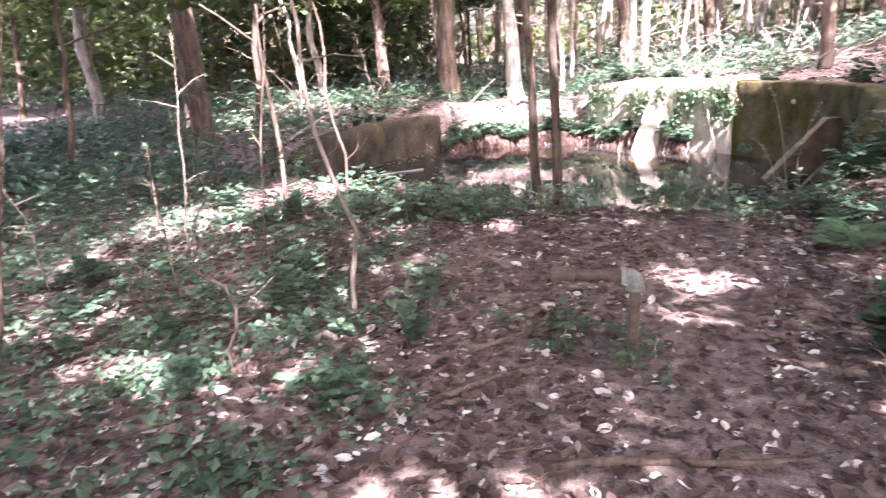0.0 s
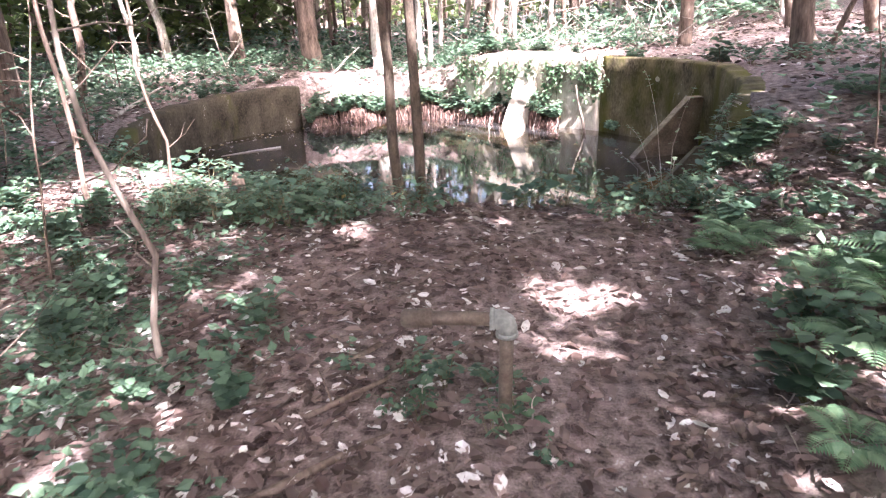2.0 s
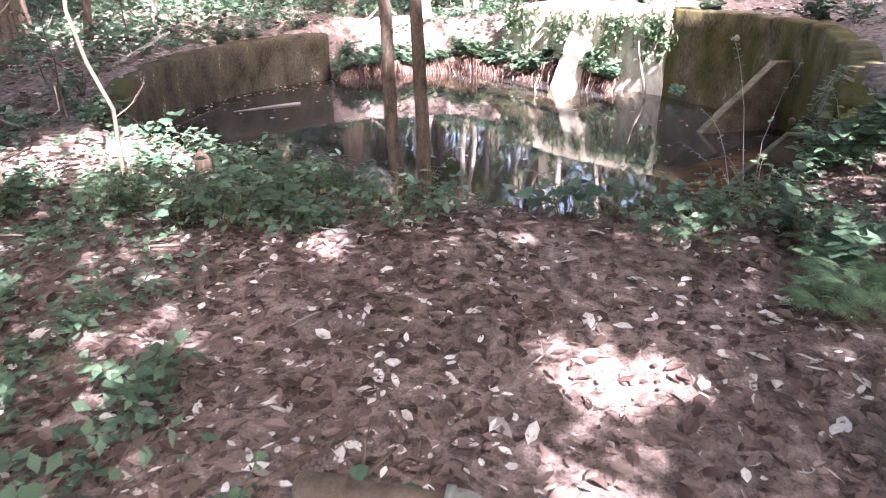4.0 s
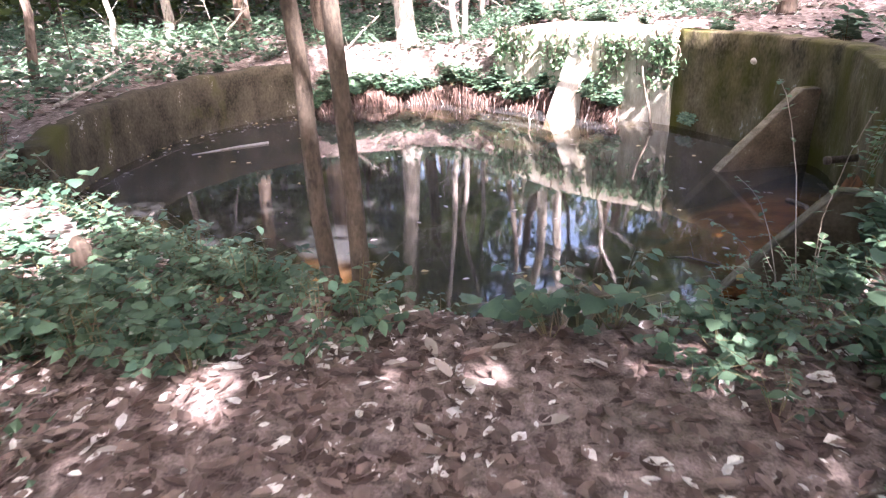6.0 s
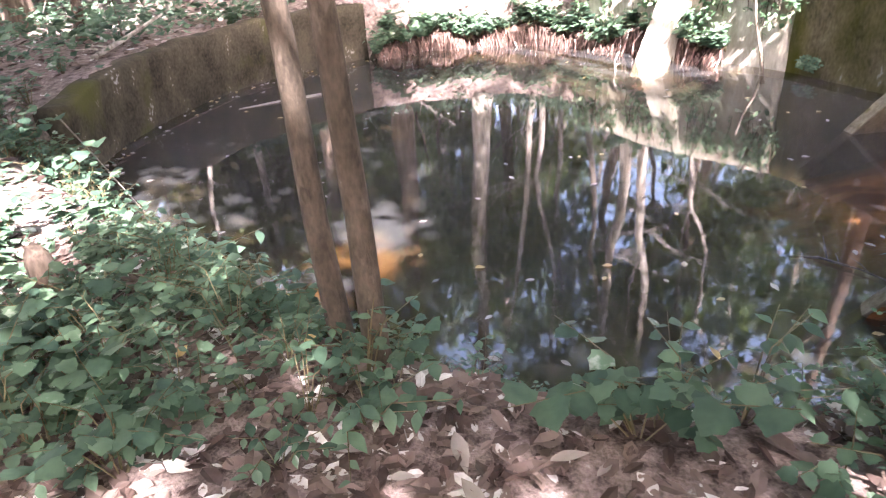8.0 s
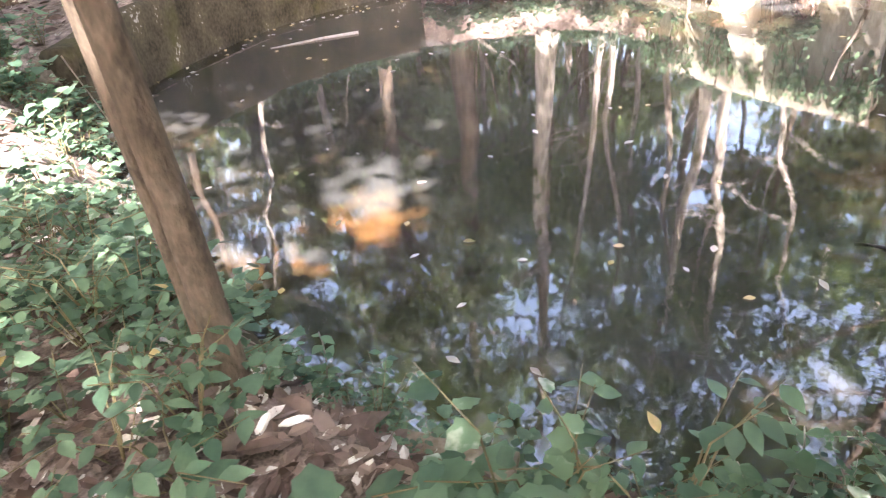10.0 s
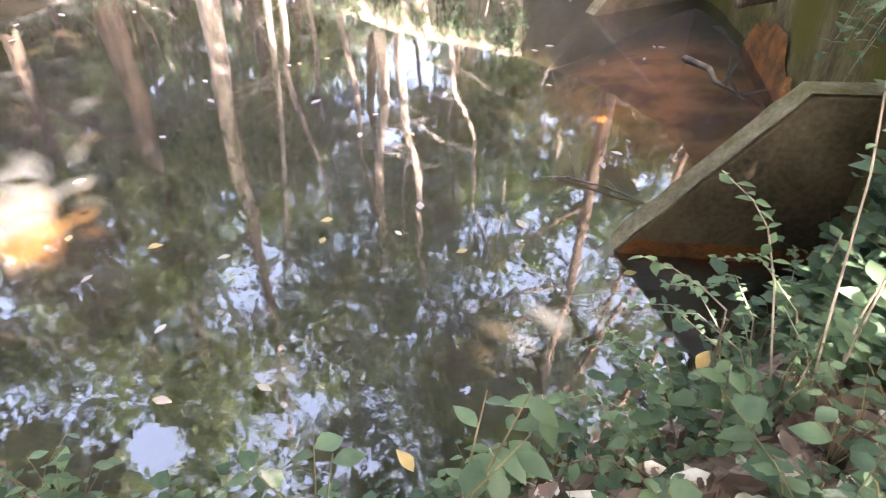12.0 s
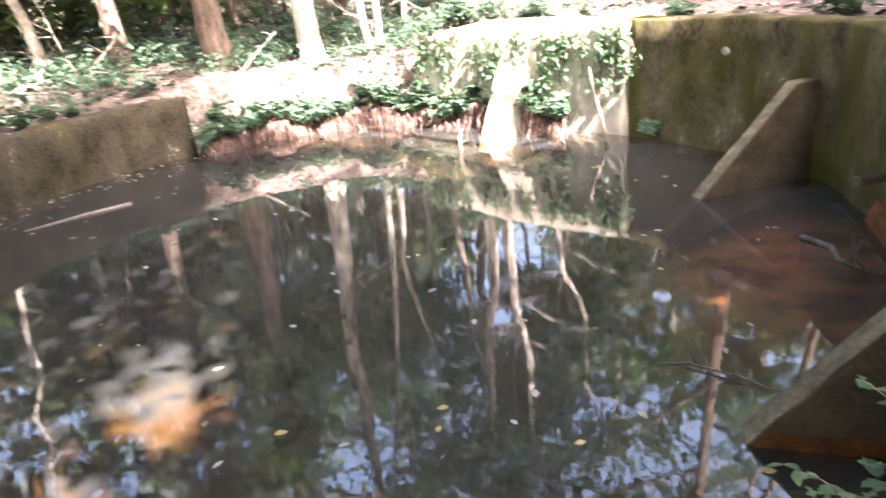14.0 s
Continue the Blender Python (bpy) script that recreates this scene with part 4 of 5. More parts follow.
def far_woods():
    """Thin trunks and foliage far back, past counting."""
    r = random.Random(5)
    dark = []
    thin = []
    for k in range(900):
        x, y = r.uniform(-48, 44), r.uniform(22, 60)
        if y < 34 and abs(x) < 5 and r.random() < 0.5:
            continue
        h, w = r.uniform(6, 12), r.choice((0.03, 0.04, 0.06, 0.08, 0.12, 0.16))
        z = gz(x, y) - 0.2
        dx, dy = r.gauss(0, 0.5), r.gauss(0, 0.5)
        pieces = dark if k % 2 else thin
        pieces.append(tube([(x, y, z), (x + dx * 0.3 + r.gauss(0, 0.1), y, z + h * 0.35), (x + dx, y + dy, z + h)], [w * 1.2, w, w * 0.4], 6, False))
        for _b in range(3):
            t = r.uniform(0.1, 0.6)
            a = r.uniform(0, 6.28)
            p = Vector((x + dx * t, y + dy * t, z + h * t))
            pieces.append(tube([p, p + Vector((math.cos(a), math.sin(a), r.uniform(-0.2, 0.8))) * r.uniform(0.6, 1.8)], [w * 0.3, 0.01], 4, False))
    thing("far_trunks", mesh_np("far_trunks", *join(dark), BARK), "dark trunks of the wood far back", "woods", kind="stuff")
    thing("far_trunks", mesh_np("far_trunks", *join(thin), BARK_GREY), "grey trunks of the wood far back", "woods", kind="stuff")
    g = np.random.default_rng(9)
    n = 75000
    x, y = g.uniform(-52, 50, n), g.uniform(26, 64, n)
    lay = g.random(n)
    z = np.where(lay < 0.35, g.uniform(0.1, 2.2, n), g.uniform(2.5, 7.5, n))
    c = np.stack([x, y, z + land(x, y)], 1) + 0
    x2, y2 = g.uniform(-34, -7, 15000), g.uniform(19, 30, 15000)
    near = np.stack([x2, y2, g.uniform(0.4, 5.0, 15000) + land(x2, y2)], 1)
    clump = np.sin(0.9 * x + 1.7 * np.sin(0.5 * y)) + np.sin(0.8 * z + 0.6 * y) + g.normal(0, 0.5, n) > -0.2
    c = np.concatenate([c[clump], near])
    c = c[~sunlit(c)]
    L = g.uniform(0.25, 0.6, len(c))
    v, f = leaf_quads(c, L, L * 0.6, g.normal(-0.1, 0.5, len(c)))
    thing("far_foliage", mesh_np("far_foliage", v, f, CANOPY), "green foliage of the wood far back", "woods", kind="stuff")


far_woods()

# ---- roots and plants along the far rim ----


def root_mat():
    """An earthy ledge matted with red roots along the foot of the far wall and bank."""
    line = [Vector(p) for p in (WALL_FAR[1:] + BANK_FAR[1:])]
    c = Vector((-0.6, 12.0))
    vs, fs, tubes = [], [], []
    r = random.Random(3)
    fine = []
    for i in range(len(line) - 1):
        n = max(2, int((line[i + 1] - line[i]).length / 0.07))
        fine += [line[i].lerp(line[i + 1], k / n) for k in range(n)]
    ledge = []
    for i, p in enumerate(fine):
        inn = (c - p).normalized()
        h = 0.24 + 0.24 * noise.noise(Vector((p.x * 1.9, p.y * 1.9, 4))) + 0.08 * noise.noise(Vector((p.x * 7, p.y * 7, 2)))
        dep = 0.22 + 0.2 * noise.noise(Vector((p.x * 2.2, p.y * 2.2, 9))) + 0.08 * noise.noise(Vector((p.x * 9, p.y * 9, 5)))
        ledge.append((h, dep))
        for o, z in ((dep + 0.06, WATER_Z - 0.25), (dep + 0.02, WATER_Z), (dep, WATER_Z + h * 0.5), (dep * 0.75, WATER_Z + h * 0.9), (dep * 0.3, WATER_Z + h * 1.15), (-0.25, WATER_Z + h * 1.3)):
            w = 0.05 * noise.noise(Vector((p.x * 8, p.y * 8, z * 9)))
            q = p + inn * (o + w)
            vs.append((q.x, q.y, z + w * 0.5))
        for _ in range(5):
            a = p + inn * (dep * r.uniform(0.6, 1.05))
            z0 = WATER_Z + h * r.uniform(0.5, 1.1)
            e = p + inn * (dep + r.uniform(0.0, 0.14)) + Vector((r.gauss(0, 0.05), r.gauss(0, 0.03)))
            m = a.lerp(e, 0.5) + Vector((r.gauss(0, 0.02), r.gauss(0, 0.02)))
            w = r.uniform(0.004, 0.017)
            tubes.append(tube([(a.x, a.y, z0), (m.x, m.y, (z0 + WATER_Z) / 2), (e.x, e.y, WATER_Z - 0.05)], [w, w * 0.8, w * 0.5], 4, False))
    for i in range(len(fine) - 1):
        for k in range(5):
            fs.append((i * 6 + k, (i + 1) * 6 + k, (i + 1) * 6 + k + 1, i * 6 + k + 1))
    thing("root_bank", mesh_np("root_bank", vs, fs, LEDGE, True), "reddish earth ledge matted with roots at the waterline", "bank", kind="structure")
    thing("hanging_roots", mesh_np("hanging_roots", *join(tubes), ROOT), "fine red roots hanging into the pond", "roots", kind="stuff")
    for i in range(len(fine)):
        if r.random() < 0.8:
            h, dep = ledge[i]
            u = r.uniform(-0.1, 0.95)
            p = fine[i] + (c - fine[i]).normalized() * (u * dep)
            s = r.uniform(0.7, 1.5)
            z = WATER_Z + h * (1.2 - 0.35 * max(u, 0.0))
            ob = copy_thing(r.choice(protos), pose(p.x, p.y, z, r.uniform(-20, 20), r.uniform(-20, 20), r.uniform(0, 360)))
            ob.scale = (s, s, s)
            tagged(ob, "sunlit green plant rooted on the ledge of the far wall")


root_mat()


def wall_growth():
    """Dark strands and leafy tufts hanging down the far wall."""
    r = random.Random(19)
    c = Vector((-0.6, 12.0))
    for k in range(44):
        i = r.randrange(len(WALL_FAR) - 1)
        p = Vector(WALL_FAR[i]).lerp(Vector(WALL_FAR[i + 1]), r.random())
        inn = (c - p).normalized()
        side = Vector((-inn.y, inn.x))
        top, low = r.uniform(0.75, 0.92), r.uniform(-0.2, 0.55)
        q, o = [], 0.0
        for j in range(7):
            o += r.gauss(0, 0.03)
            b = p + inn * (0.035 + 0.015 * r.random()) + side * o
            q.append((b.x, b.y, top + (low - top) * j / 6))
        w = r.uniform(0.006, 0.02)
        root = thing("hanging_vine", None, "dark vine hanging down the sunlit wall", "vine", "wall vines")
        root.location = q[0]
        q = [Vector(v) - Vector(q[0]) for v in q]
        part("stem", mesh_np("stem", *tube(q, [w * (1 - 0.1 * j) for j in range(7)], 5), BARK, True), root)
        places = []
        for j in range(r.randint(14, 42)):
            v = q[r.randrange(1, 7)] + Vector((r.gauss(0, 0.05), r.gauss(0, 0.05), r.gauss(0, 0.06)))
            L = r.uniform(0.05, 0.12)
            places.append((v + Vector((inn.x, inn.y, 0)) * 0.03, r.uniform(0, 6.28), r.uniform(-1.0, 0.3), r.uniform(-0.5, 0.5), L, L * 0.6))
        # the lighter fern colour stands in for sun on the vine leaves
        part("foliage", mesh_np("foliage", *blades(places), FERN, True), root)
    for line, n in ((WALL_FAR, 16), (WALL_RIGHT[3:], 5), (WALL_LEFT, 8)):
        for k in range(n):
            i = r.randrange(len(line) - 1)
            p = Vector(line[i]).lerp(Vector(line[i + 1]), r.random())
            p -= (c - p).normalized() * r.uniform(0.36, 0.6)
            s = r.uniform(0.7, 1.4)
            ob = copy_thing(r.choice(protos), pose(p.x, p.y, gz(p.x, p.y), r.uniform(-15, 15), r.uniform(-15, 15), r.uniform(0, 360)))
            ob.scale = (s, s, s)
            tagged(ob, "green plant growing behind the pond wall")


wall_growth()


def dead_branch(name, pts, radius, material, label, category="branch", twigs=4, seed=0):
    r = random.Random(seed)
    pts = [Vector(p) for p in pts]
    n = len(pts)
    pieces = [tube(pts, [radius * (1 - 0.6 * i / (n - 1)) for i in range(n)], 7)]
    for _ in range(twigs):
        i = r.randrange(n - 1)
        p = pts[i].lerp(pts[i + 1], r.random())
        d = Vector((r.gauss(0, 1), r.gauss(0, 1), abs(r.gauss(0, 0.6)))).normalized() * (pts[-1] - pts[0]).length * r.uniform(0.15, 0.35)
        pieces.append(tube([p, p + d * 0.5 + Vector((0, 0, 0.01)), p + d], [radius * 0.4, radius * 0.3, radius * 0.12], 5))
    return thing(name, mesh_np(name, *join(pieces), material, True), label, category)


# pale bare branches behind the far wall
r = random.Random(77)
for k in range(34):
    x, y = r.uniform(0.6, 4.6), r.uniform(16.6, 19.5)
    z = gz(x, y) - 0.05
    a, L, up = r.uniform(0, 6.28), r.uniform(1.0, 2.6), r.uniform(0.15, 1.3)
    q = [Vector((x, y, z))]
    for _ in range(5):
        a += r.gauss(0, 0.35)
        q.append(q[-1] + Vector((math.cos(a), math.sin(a), up + r.gauss(0, 0.3))).normalized() * L / 5)
    dead_branch("dead_branch", q, r.uniform(0.012, 0.035), BARK_DAPPLED, "bare pale sunlit branch in the brushwood behind the wall", "branch", 5, k)

for k, (x, y, a, L, up) in enumerate(((-6.6, 13.2, 2.7, 2.2, 0.10), (-7.8, 14.4, 0.4, 2.6, 0.06), (-6.0, 16.2, 1.9, 1.6, 0.55), (-3.6, 16.6, 0.6, 0.9, 0.75), (-8.4, 11.2, 2.9, 2.0, 0.12), (-5.9, 11.6, 1.2, 1.1, 0.35), (-10.2, 15.6, 0.1, 3.2, 0.05))):
    q = [Vector((x, y, gz(x, y) + 0.02))]
    for _ in range(5):
        a += r.gauss(0, 0.16)
        q.append(q[-1] + Vector((math.cos(a), math.sin(a), up + r.gauss(0, 0.06))).normalized() * L / 5)
    dead_branch("dead_branch", q, r.uniform(0.018, 0.05), BARK_DAPPLED, "pale dead branch lying in the undergrowth", "branch", 4, 300 + k)

# a pale stone set in the mossy wall
bm = bmesh.new()
bmesh.ops.create_icosphere(bm, subdivisions=3, radius=0.05)
for v in bm.verts:
    v.co *= 1 + 0.3 * noise.noise(v.co * 14)
    v.co.z *= 0.9
me = bpy.data.meshes.new("wall_stone")
bm.to_mesh(me)
bm.free()
me.materials.append(CONCRETE_PALE)
me.polygons.foreach_set("use_smooth", [True] * len(me.polygons))
thing("wall_stone", me, "pale rounded stone set in the mossy wall", "stone", at=Matrix.Translation((2.94, 13.60, 0.54)))
for x, y, z, sc in ((2.33, 14.36, -0.46, 0.8), (2.24, 14.46, -0.44, 0.7)):
    ob = copy_thing(protos[1], pose(x, y, z, 35, -25, 40 * sc))
    ob.scale = (sc, sc, sc)
    tagged(ob, "small green plant growing from a crack in the wall")

# ---- outflow on the right wall ----
root = thing("outflow_pipe", None, "short dark rusty pipe stub on the pond wall", "pipe")
root.location = (3.39, 10.99, -0.07)
vs, fs = tube([(0.2, 0.05, 0.01), (-0.10, -0.03, 0.0), (-0.34, -0.09, -0.012)], [0.036, 0.036, 0.036], 14)
part("tube", mesh_np("tube", vs, fs, BARK_SMOOTH, True), root)
vs, fs = tube([(-0.33, -0.088, -0.012), (-0.37, -0.098, -0.013)], [0.041, 0.041], 14)
part("rim", mesh_np("rim", vs, fs, BARK, True), root)
vs, fs = [], []
for i in range(13):
    t = i / 12
    p = Vector((3.13, 10.06)).lerp(Vector((3.40, 11.30)), t)
    nrm = Vector((-0.955, 0.295)) * 0.045
    w = 0.45 + 0.55 * math.sin(math.pi * t) + 0.35 * noise.noise(Vector((t * 7, 2, 3)))
    for k in range(6):
        z = -0.75 + 0.58 * w * k / 5
        q = p + nrm * (1.0 + 0.2 * noise.noise(Vector((t * 9, z * 9, 1)))) * (1.0 if k < 5 else 0.2)
        vs.append((q.x, q.y, z))
for i in range(12):
    for k in range(5):
        fs.append((i * 6 + k, (i + 1) * 6 + k, (i + 1) * 6 + k + 1, i * 6 + k + 1))
thing("trim", mesh_np("trim", vs, fs, RUST, True), "orange iron crust on the wall under the pipe", "iron crust", kind="structure")

# ---- sticks, leaves and small things ----
dead_branch("floating_stick", [(-3.75, 13.1, WATER_Z + 0.01), (-4.1, 12.8, WATER_Z + 0.012), (-4.55, 12.35, WATER_Z + 0.0)], 0.022, TWIG, "bleached stick floating on the pond", "stick", 0, 1)
dead_branch("leaning_stick", [(1.84, 14.38, WATER_Z - 0.1), (1.78, 14.50, -0.25), (1.70, 14.66, 0.05), (1.66, 14.74, 0.35)], 0.028, TWIG, "pale stick leaning on the wall out of the water", "stick", 1, 2)
dead_branch("pond_branch", [(0.0, 14.6, WATER_Z - 0.05), (-0.02, 14.62, WATER_Z + 0.14), (0.05, 14.65, WATER_Z + 0.30)], 0.02, TWIG, "bleached broken branch standing in the pond", "branch", 5, 3)
dead_branch("thin_branch", [(-4.65, 9.75, 0.14), (-4.05, 9.48, -0.16), (-3.35, 9.15, -0.52)], 0.008, BARK_GREY, "thin bare branch reaching down to the water", "branch", 0, 4)
dead_branch("submerged_branch", [(1.42, 9.42, WATER_Z - 0.02), (1.57, 9.36, WATER_Z + 0.015), (1.77, 9.23, WATER_Z + 0.02), (1.92, 9.10, WATER_Z + 0.01)], 0.010, BARK, "dark twig lying in the water against the buttress", "branch", 4, 5)
dead_branch("orange_branch", [(2.80, 11.05, WATER_Z - 0.01), (2.90, 10.8, WATER_Z + 0.005), (2.86, 10.6, WATER_Z), (2.98, 10.35, WATER_Z - 0.02)], 0.03, BARK, "dark wet branch lying in orange shallows", "branch", 4, 6)
dead_branch("fallen_stick", [(0.12, 5.55, 0.035), (0.3, 5.58, 0.04), (0.58, 5.60, 0.03)], 0.011, TWIG, "pale dry stick lying on the path", "stick", 1, 7)
dead_branch("fallen_stick", [(0.15, 5.68, 0.03), (0.5, 5.63, 0.035)], 0.008, TWIG, "thin dry stick lying on the path", "stick", 1, 8)
dead_branch("fallen_stick", [(-0.55, 4.0, 0.02), (-0.25, 4.3, 0.04), (-0.05, 4.75, 0.03)], 0.016, BARK, "dark fallen stick beside the path", "stick", 2, 9)
for k in range(14):
    x, y = r.uniform(-3.0, 2.2), r.uniform(2.0, 7.2)
    a, L = r.uniform(0, 6.28), r.uniform(0.15, 0.5)
    q = [(x + math.cos(a) * L * t, y + math.sin(a) * L * t, gz(x + math.cos(a) * L * t, y + math.sin(a) * L * t) + 0.018) for t in (0, 0.5, 1)]
    dead_branch("fallen_stick", q, r.uniform(0.004, 0.009), TWIG, "small dry twig on the leaf litter", "stick", 1, 100 + k)


for k, pts in enumerate((((-0.95, 3.35), (-0.55, 3.55), (-0.30, 3.85), (0.0, 4.05)), ((-0.2, 3.0), (0.2, 3.2), (0.7, 3.15), (1.2, 3.4)), ((0.6, 2.5), (1.0, 2.75), (1.5, 2.7)), ((-0.75, 4.2), (-0.4, 4.5), (-0.2, 4.95)))):
    vs, fs = tube([(x, y, gz(x, y) + 0.004 + (0.012 if 0 < i < len(pts) - 1 else -0.03)) for i, (x, y) in enumerate(pts)], [0.026 - 0.004 * i for i in range(len(pts))], 8)
    ob = thing("surface_root", mesh_np("surface_root", vs, fs, BARK, True), "brown tree root breaking through the path", "root")
    sub = ob.modifiers.new("round", "SUBSURF")
    sub.levels = sub.render_levels = 2


def stump(x, y):
    vs, fs = [], []
    z0 = gz(x, y) - 0.06
    for j, (h, w) in enumerate(((0, 0.10), (0.06, 0.075), (0.16, 0.062), (0.25, 0.055), (0.29, 0.03))):
        for k in range(12):
            a = 2 * math.pi * k / 12
            rr = w * (1 + 0.25 * noise.noise(Vector((math.cos(a) * 2, math.sin(a) * 2, h * 8))))
            vs.append((x + rr * math.cos(a), y + rr * math.sin(a), z0 + h + (0.05 * noise.noise(Vector((k * 0.9, 1, 2))) if j > 2 else 0)))
    for j in range(4):
        for k in range(12):
            fs.append((j * 12 + k, j * 12 + (k + 1) % 12, (j + 1) * 12 + (k + 1) % 12, (j + 1) * 12 + k))
    fs.append(tuple(48 + k for k in range(12)))
    thing("tree_stump", mesh_np("tree_stump", vs, fs, BARK, True), "small rotten brown stump on the bank", "stump")


stump(-2.05, 7.12)

# flat slab of wood at the water's edge
bm = bmesh.new()
bmesh.ops.create_grid(bm, x_segments=10, y_segments=4, size=1)
for v in bm.verts:
    v.co = Vector((v.co.x * 0.20 * (1 + 0.12 * noise.noise(v.co * 2)), v.co.y * 0.075 * (1 + 0.3 * noise.noise(v.co * 3)), 0.012 * noise.noise(v.co * 4)))
geom = bmesh.ops.extrude_face_region(bm, geom=bm.faces[:])
bmesh.ops.translate(bm, verts=[g for g in geom["geom"] if isinstance(g, bmesh.types.BMVert)], vec=(0, 0, 0.03))
me = bpy.data.meshes.new("wood_slab")
bm.to_mesh(me)
bm.free()
me.materials.append(TWIG)
thing("wood_slab", me, "weathered flat piece of wood at the water's edge", "wood", at=pose(0.20, 7.02, gz(0.20, 7.02) + 0.005, -6, 2, 8))


def loose_leaf(length, width, material, label):
    v, f = blade(length, width, 0.10, 0.12)
    v = [(a - length / 2, b, c + 0.06 * length) for a, b, c in v]
    return thing("fallen_leaf", mesh_np("fallen_leaf", v, f, material, True), label, "leaf", "fallen leaves")


pale = loose_leaf(0.15, 0.052, PALE, "large pale dry leaf lying on the path")
pale.matrix_world = pose(0.02, 6.56, gz(0.02, 6.56) + 0.02, 0, 6, -60)
spots = [(-0.12, 6.45, 10), (0.10, 6.42, -40), (0.22, 6.36, 75), (-0.3, 6.5, 20), (0.32, 6.62, 30), (0.42, 6.6, 60)]
for k in range(16):
    spots.append((r.uniform(-1.6, 2.0), r.uniform(1.6, 6.5), r.uniform(0, 360)))
for x, y, a in spots:
    s = r.uniform(0.45, 0.95)
    copy_thing(pale, pose(x, y, gz(x, y) + 0.02, r.uniform(-12, 12), r.uniform(-12, 12), a)).scale = (s, s * r.uniform(0.8, 1.4), s)
yellow = loose_leaf(0.075, 0.045, YELLOW, "small yellow leaf floating on the pond")
yellow.matrix_world = pose(-0.51, 8.86, WATER_Z + 0.004, 0, 0, 30)
spots = [(0.285, 8.87, 80), (1.70, 8.55, 10), (-1.29, 8.13, 120), (0.95, 8.75, 200)]
for k in range(95):
    x, y = r.uniform(-4.4, 2.8), r.uniform(7.6, 15.6)
    if ring_distance(np.array([x]), np.array([y]))[0][0] < -0.3:
        spots.append((x, y, r.uniform(0, 360)))
for k in range(70):
    i = r.randrange(len(WALL_LEFT) - 1)
    t = r.random()
    spots.append((WALL_LEFT[i][0] + (WALL_LEFT[i + 1][0] - WALL_LEFT[i][0]) * t + abs(r.gauss(0.1, 0.25)), WALL_LEFT[i][1] + (WALL_LEFT[i + 1][1] - WALL_LEFT[i][1]) * t, r.uniform(0, 360)))
for k, (x, y, a) in enumerate(spots):
    s = r.uniform(0.5, 1.1)
    ob = copy_thing(yellow, pose(x, y, WATER_Z + 0.004, r.uniform(-3, 3), r.uniform(-3, 3), a))
    ob.scale = (s, s, 0.5 * s)
    if k > 3 and r.random() < 0.7:
        ob.data = pale.data
        ob.scale = (s * 0.55, s * 0.75, 0.3 * s)
        tagged(ob, "small pale leaf floating on the pond")
for x, y, z, a in ((1.42, 7.36, 0.22, 40), (1.46, 7.28, 0.16, 100), (-0.62, 6.9, 0.25, 10), (0.72, 7.1, 0.25, 130), (-1.0, 6.7, 0.28, 70), (-0.9, 7.2, 0.22, 200)):
    ob = copy_thing(yellow, pose(x, y, z, 20, -30, a))
    ob.scale = (0.75, 0.8, 0.8)
    tagged(ob, "yellowed leaf caught on the bank plants")


def sprig(base, height, lean, pairs, size, label, seed, bare=0.35):
    """A single upright shoot with paired leaves, each leaf a piece of its own."""
    r = random.Random(seed)
    root = thing("shrub_shoot", None, label, "plant", "shoots on the bank")
    root.location = (base[0], base[1], gz(base[0], base[1]) - 0.03)
    q = [Vector((lean[0] * t * height + 0.015 * math.sin(5 * t + seed), lean[1] * t * height, height * t)) for t in np.linspace(0, 1, 8)]
    part("stem", mesh_np("stem", *tube(q, [0.0055 - 0.0005 * i for i in range(8)], 6), TWIG, True), root)
    v, f = blade(size, size * 0.55)
    me = mesh_np("leaf", v, f, GREEN_ONE, True)
    for k in range(pairs):
        t = bare + (1 - bare) * (k + 0.5) / pairs
        j = min(int(t * 7), 6)
        p = q[j].lerp(q[j + 1], t * 7 - j)
        a = k * 1.57 + r.uniform(-0.4, 0.4)
        for sgn in (0, math.pi):
            ob = part("leaf", me, root)
            s = r.uniform(0.65, 1.15)
            ob.matrix_local = Matrix.Translation(p) @ Euler((r.uniform(-0.3, 0.3), r.uniform(-0.5, 0.2), a + sgn)).to_matrix().to_4x4() @ Matrix.Diagonal((s, s, s, 1))


GREEN_ONE = leafy("shoot_leaf", [(0.07, 0.14, 0.08), (0.12, 0.21, 0.12), (0.18, 0.29, 0.17)], passing=0.3, per_object=0.5)


def shoot(line, size, pairs, bare, label, seed, thick=0.0032):
    """A thin shoot along a line of points, with small leaves, each a piece of its own."""
    r = random.Random(seed)
    root = thing("shrub_shoot", None, label, "plant", "shoots on the bank")
    root.location = line[0]
    q = [Vector(p) - Vector(line[0]) for p in line]
    part("stem", mesh_np("stem", *tube(q, [thick * (1 - 0.7 * i / (len(q) - 1)) for i in range(len(q))], 6), TWIG, True), root)
    me = mesh_np("leaf", *blade(size, size * 0.6), GREEN_ONE, True)
    m = len(q) - 1
    for k in range(pairs):
        t = bare + (1 - bare) * (k + 0.6) / pairs
        j = min(int(t * m), m - 1)
        p = q[j].lerp(q[j + 1], t * m - j)
        a = k * 1.3 + r.uniform(-0.5, 0.5)
        for sgn in (0, math.pi):
            if r.random() < 0.85:
                ob = part("leaf", me, root)
                z = r.uniform(0.6, 1.15)
                ob.matrix_local = Matrix.Translation(p) @ Euler((r.uniform(-0.4, 0.4), r.uniform(-0.6, 0.2), a + sgn)).to_matrix().to_4x4() @ Matrix.Diagonal((z, z, z, 1))


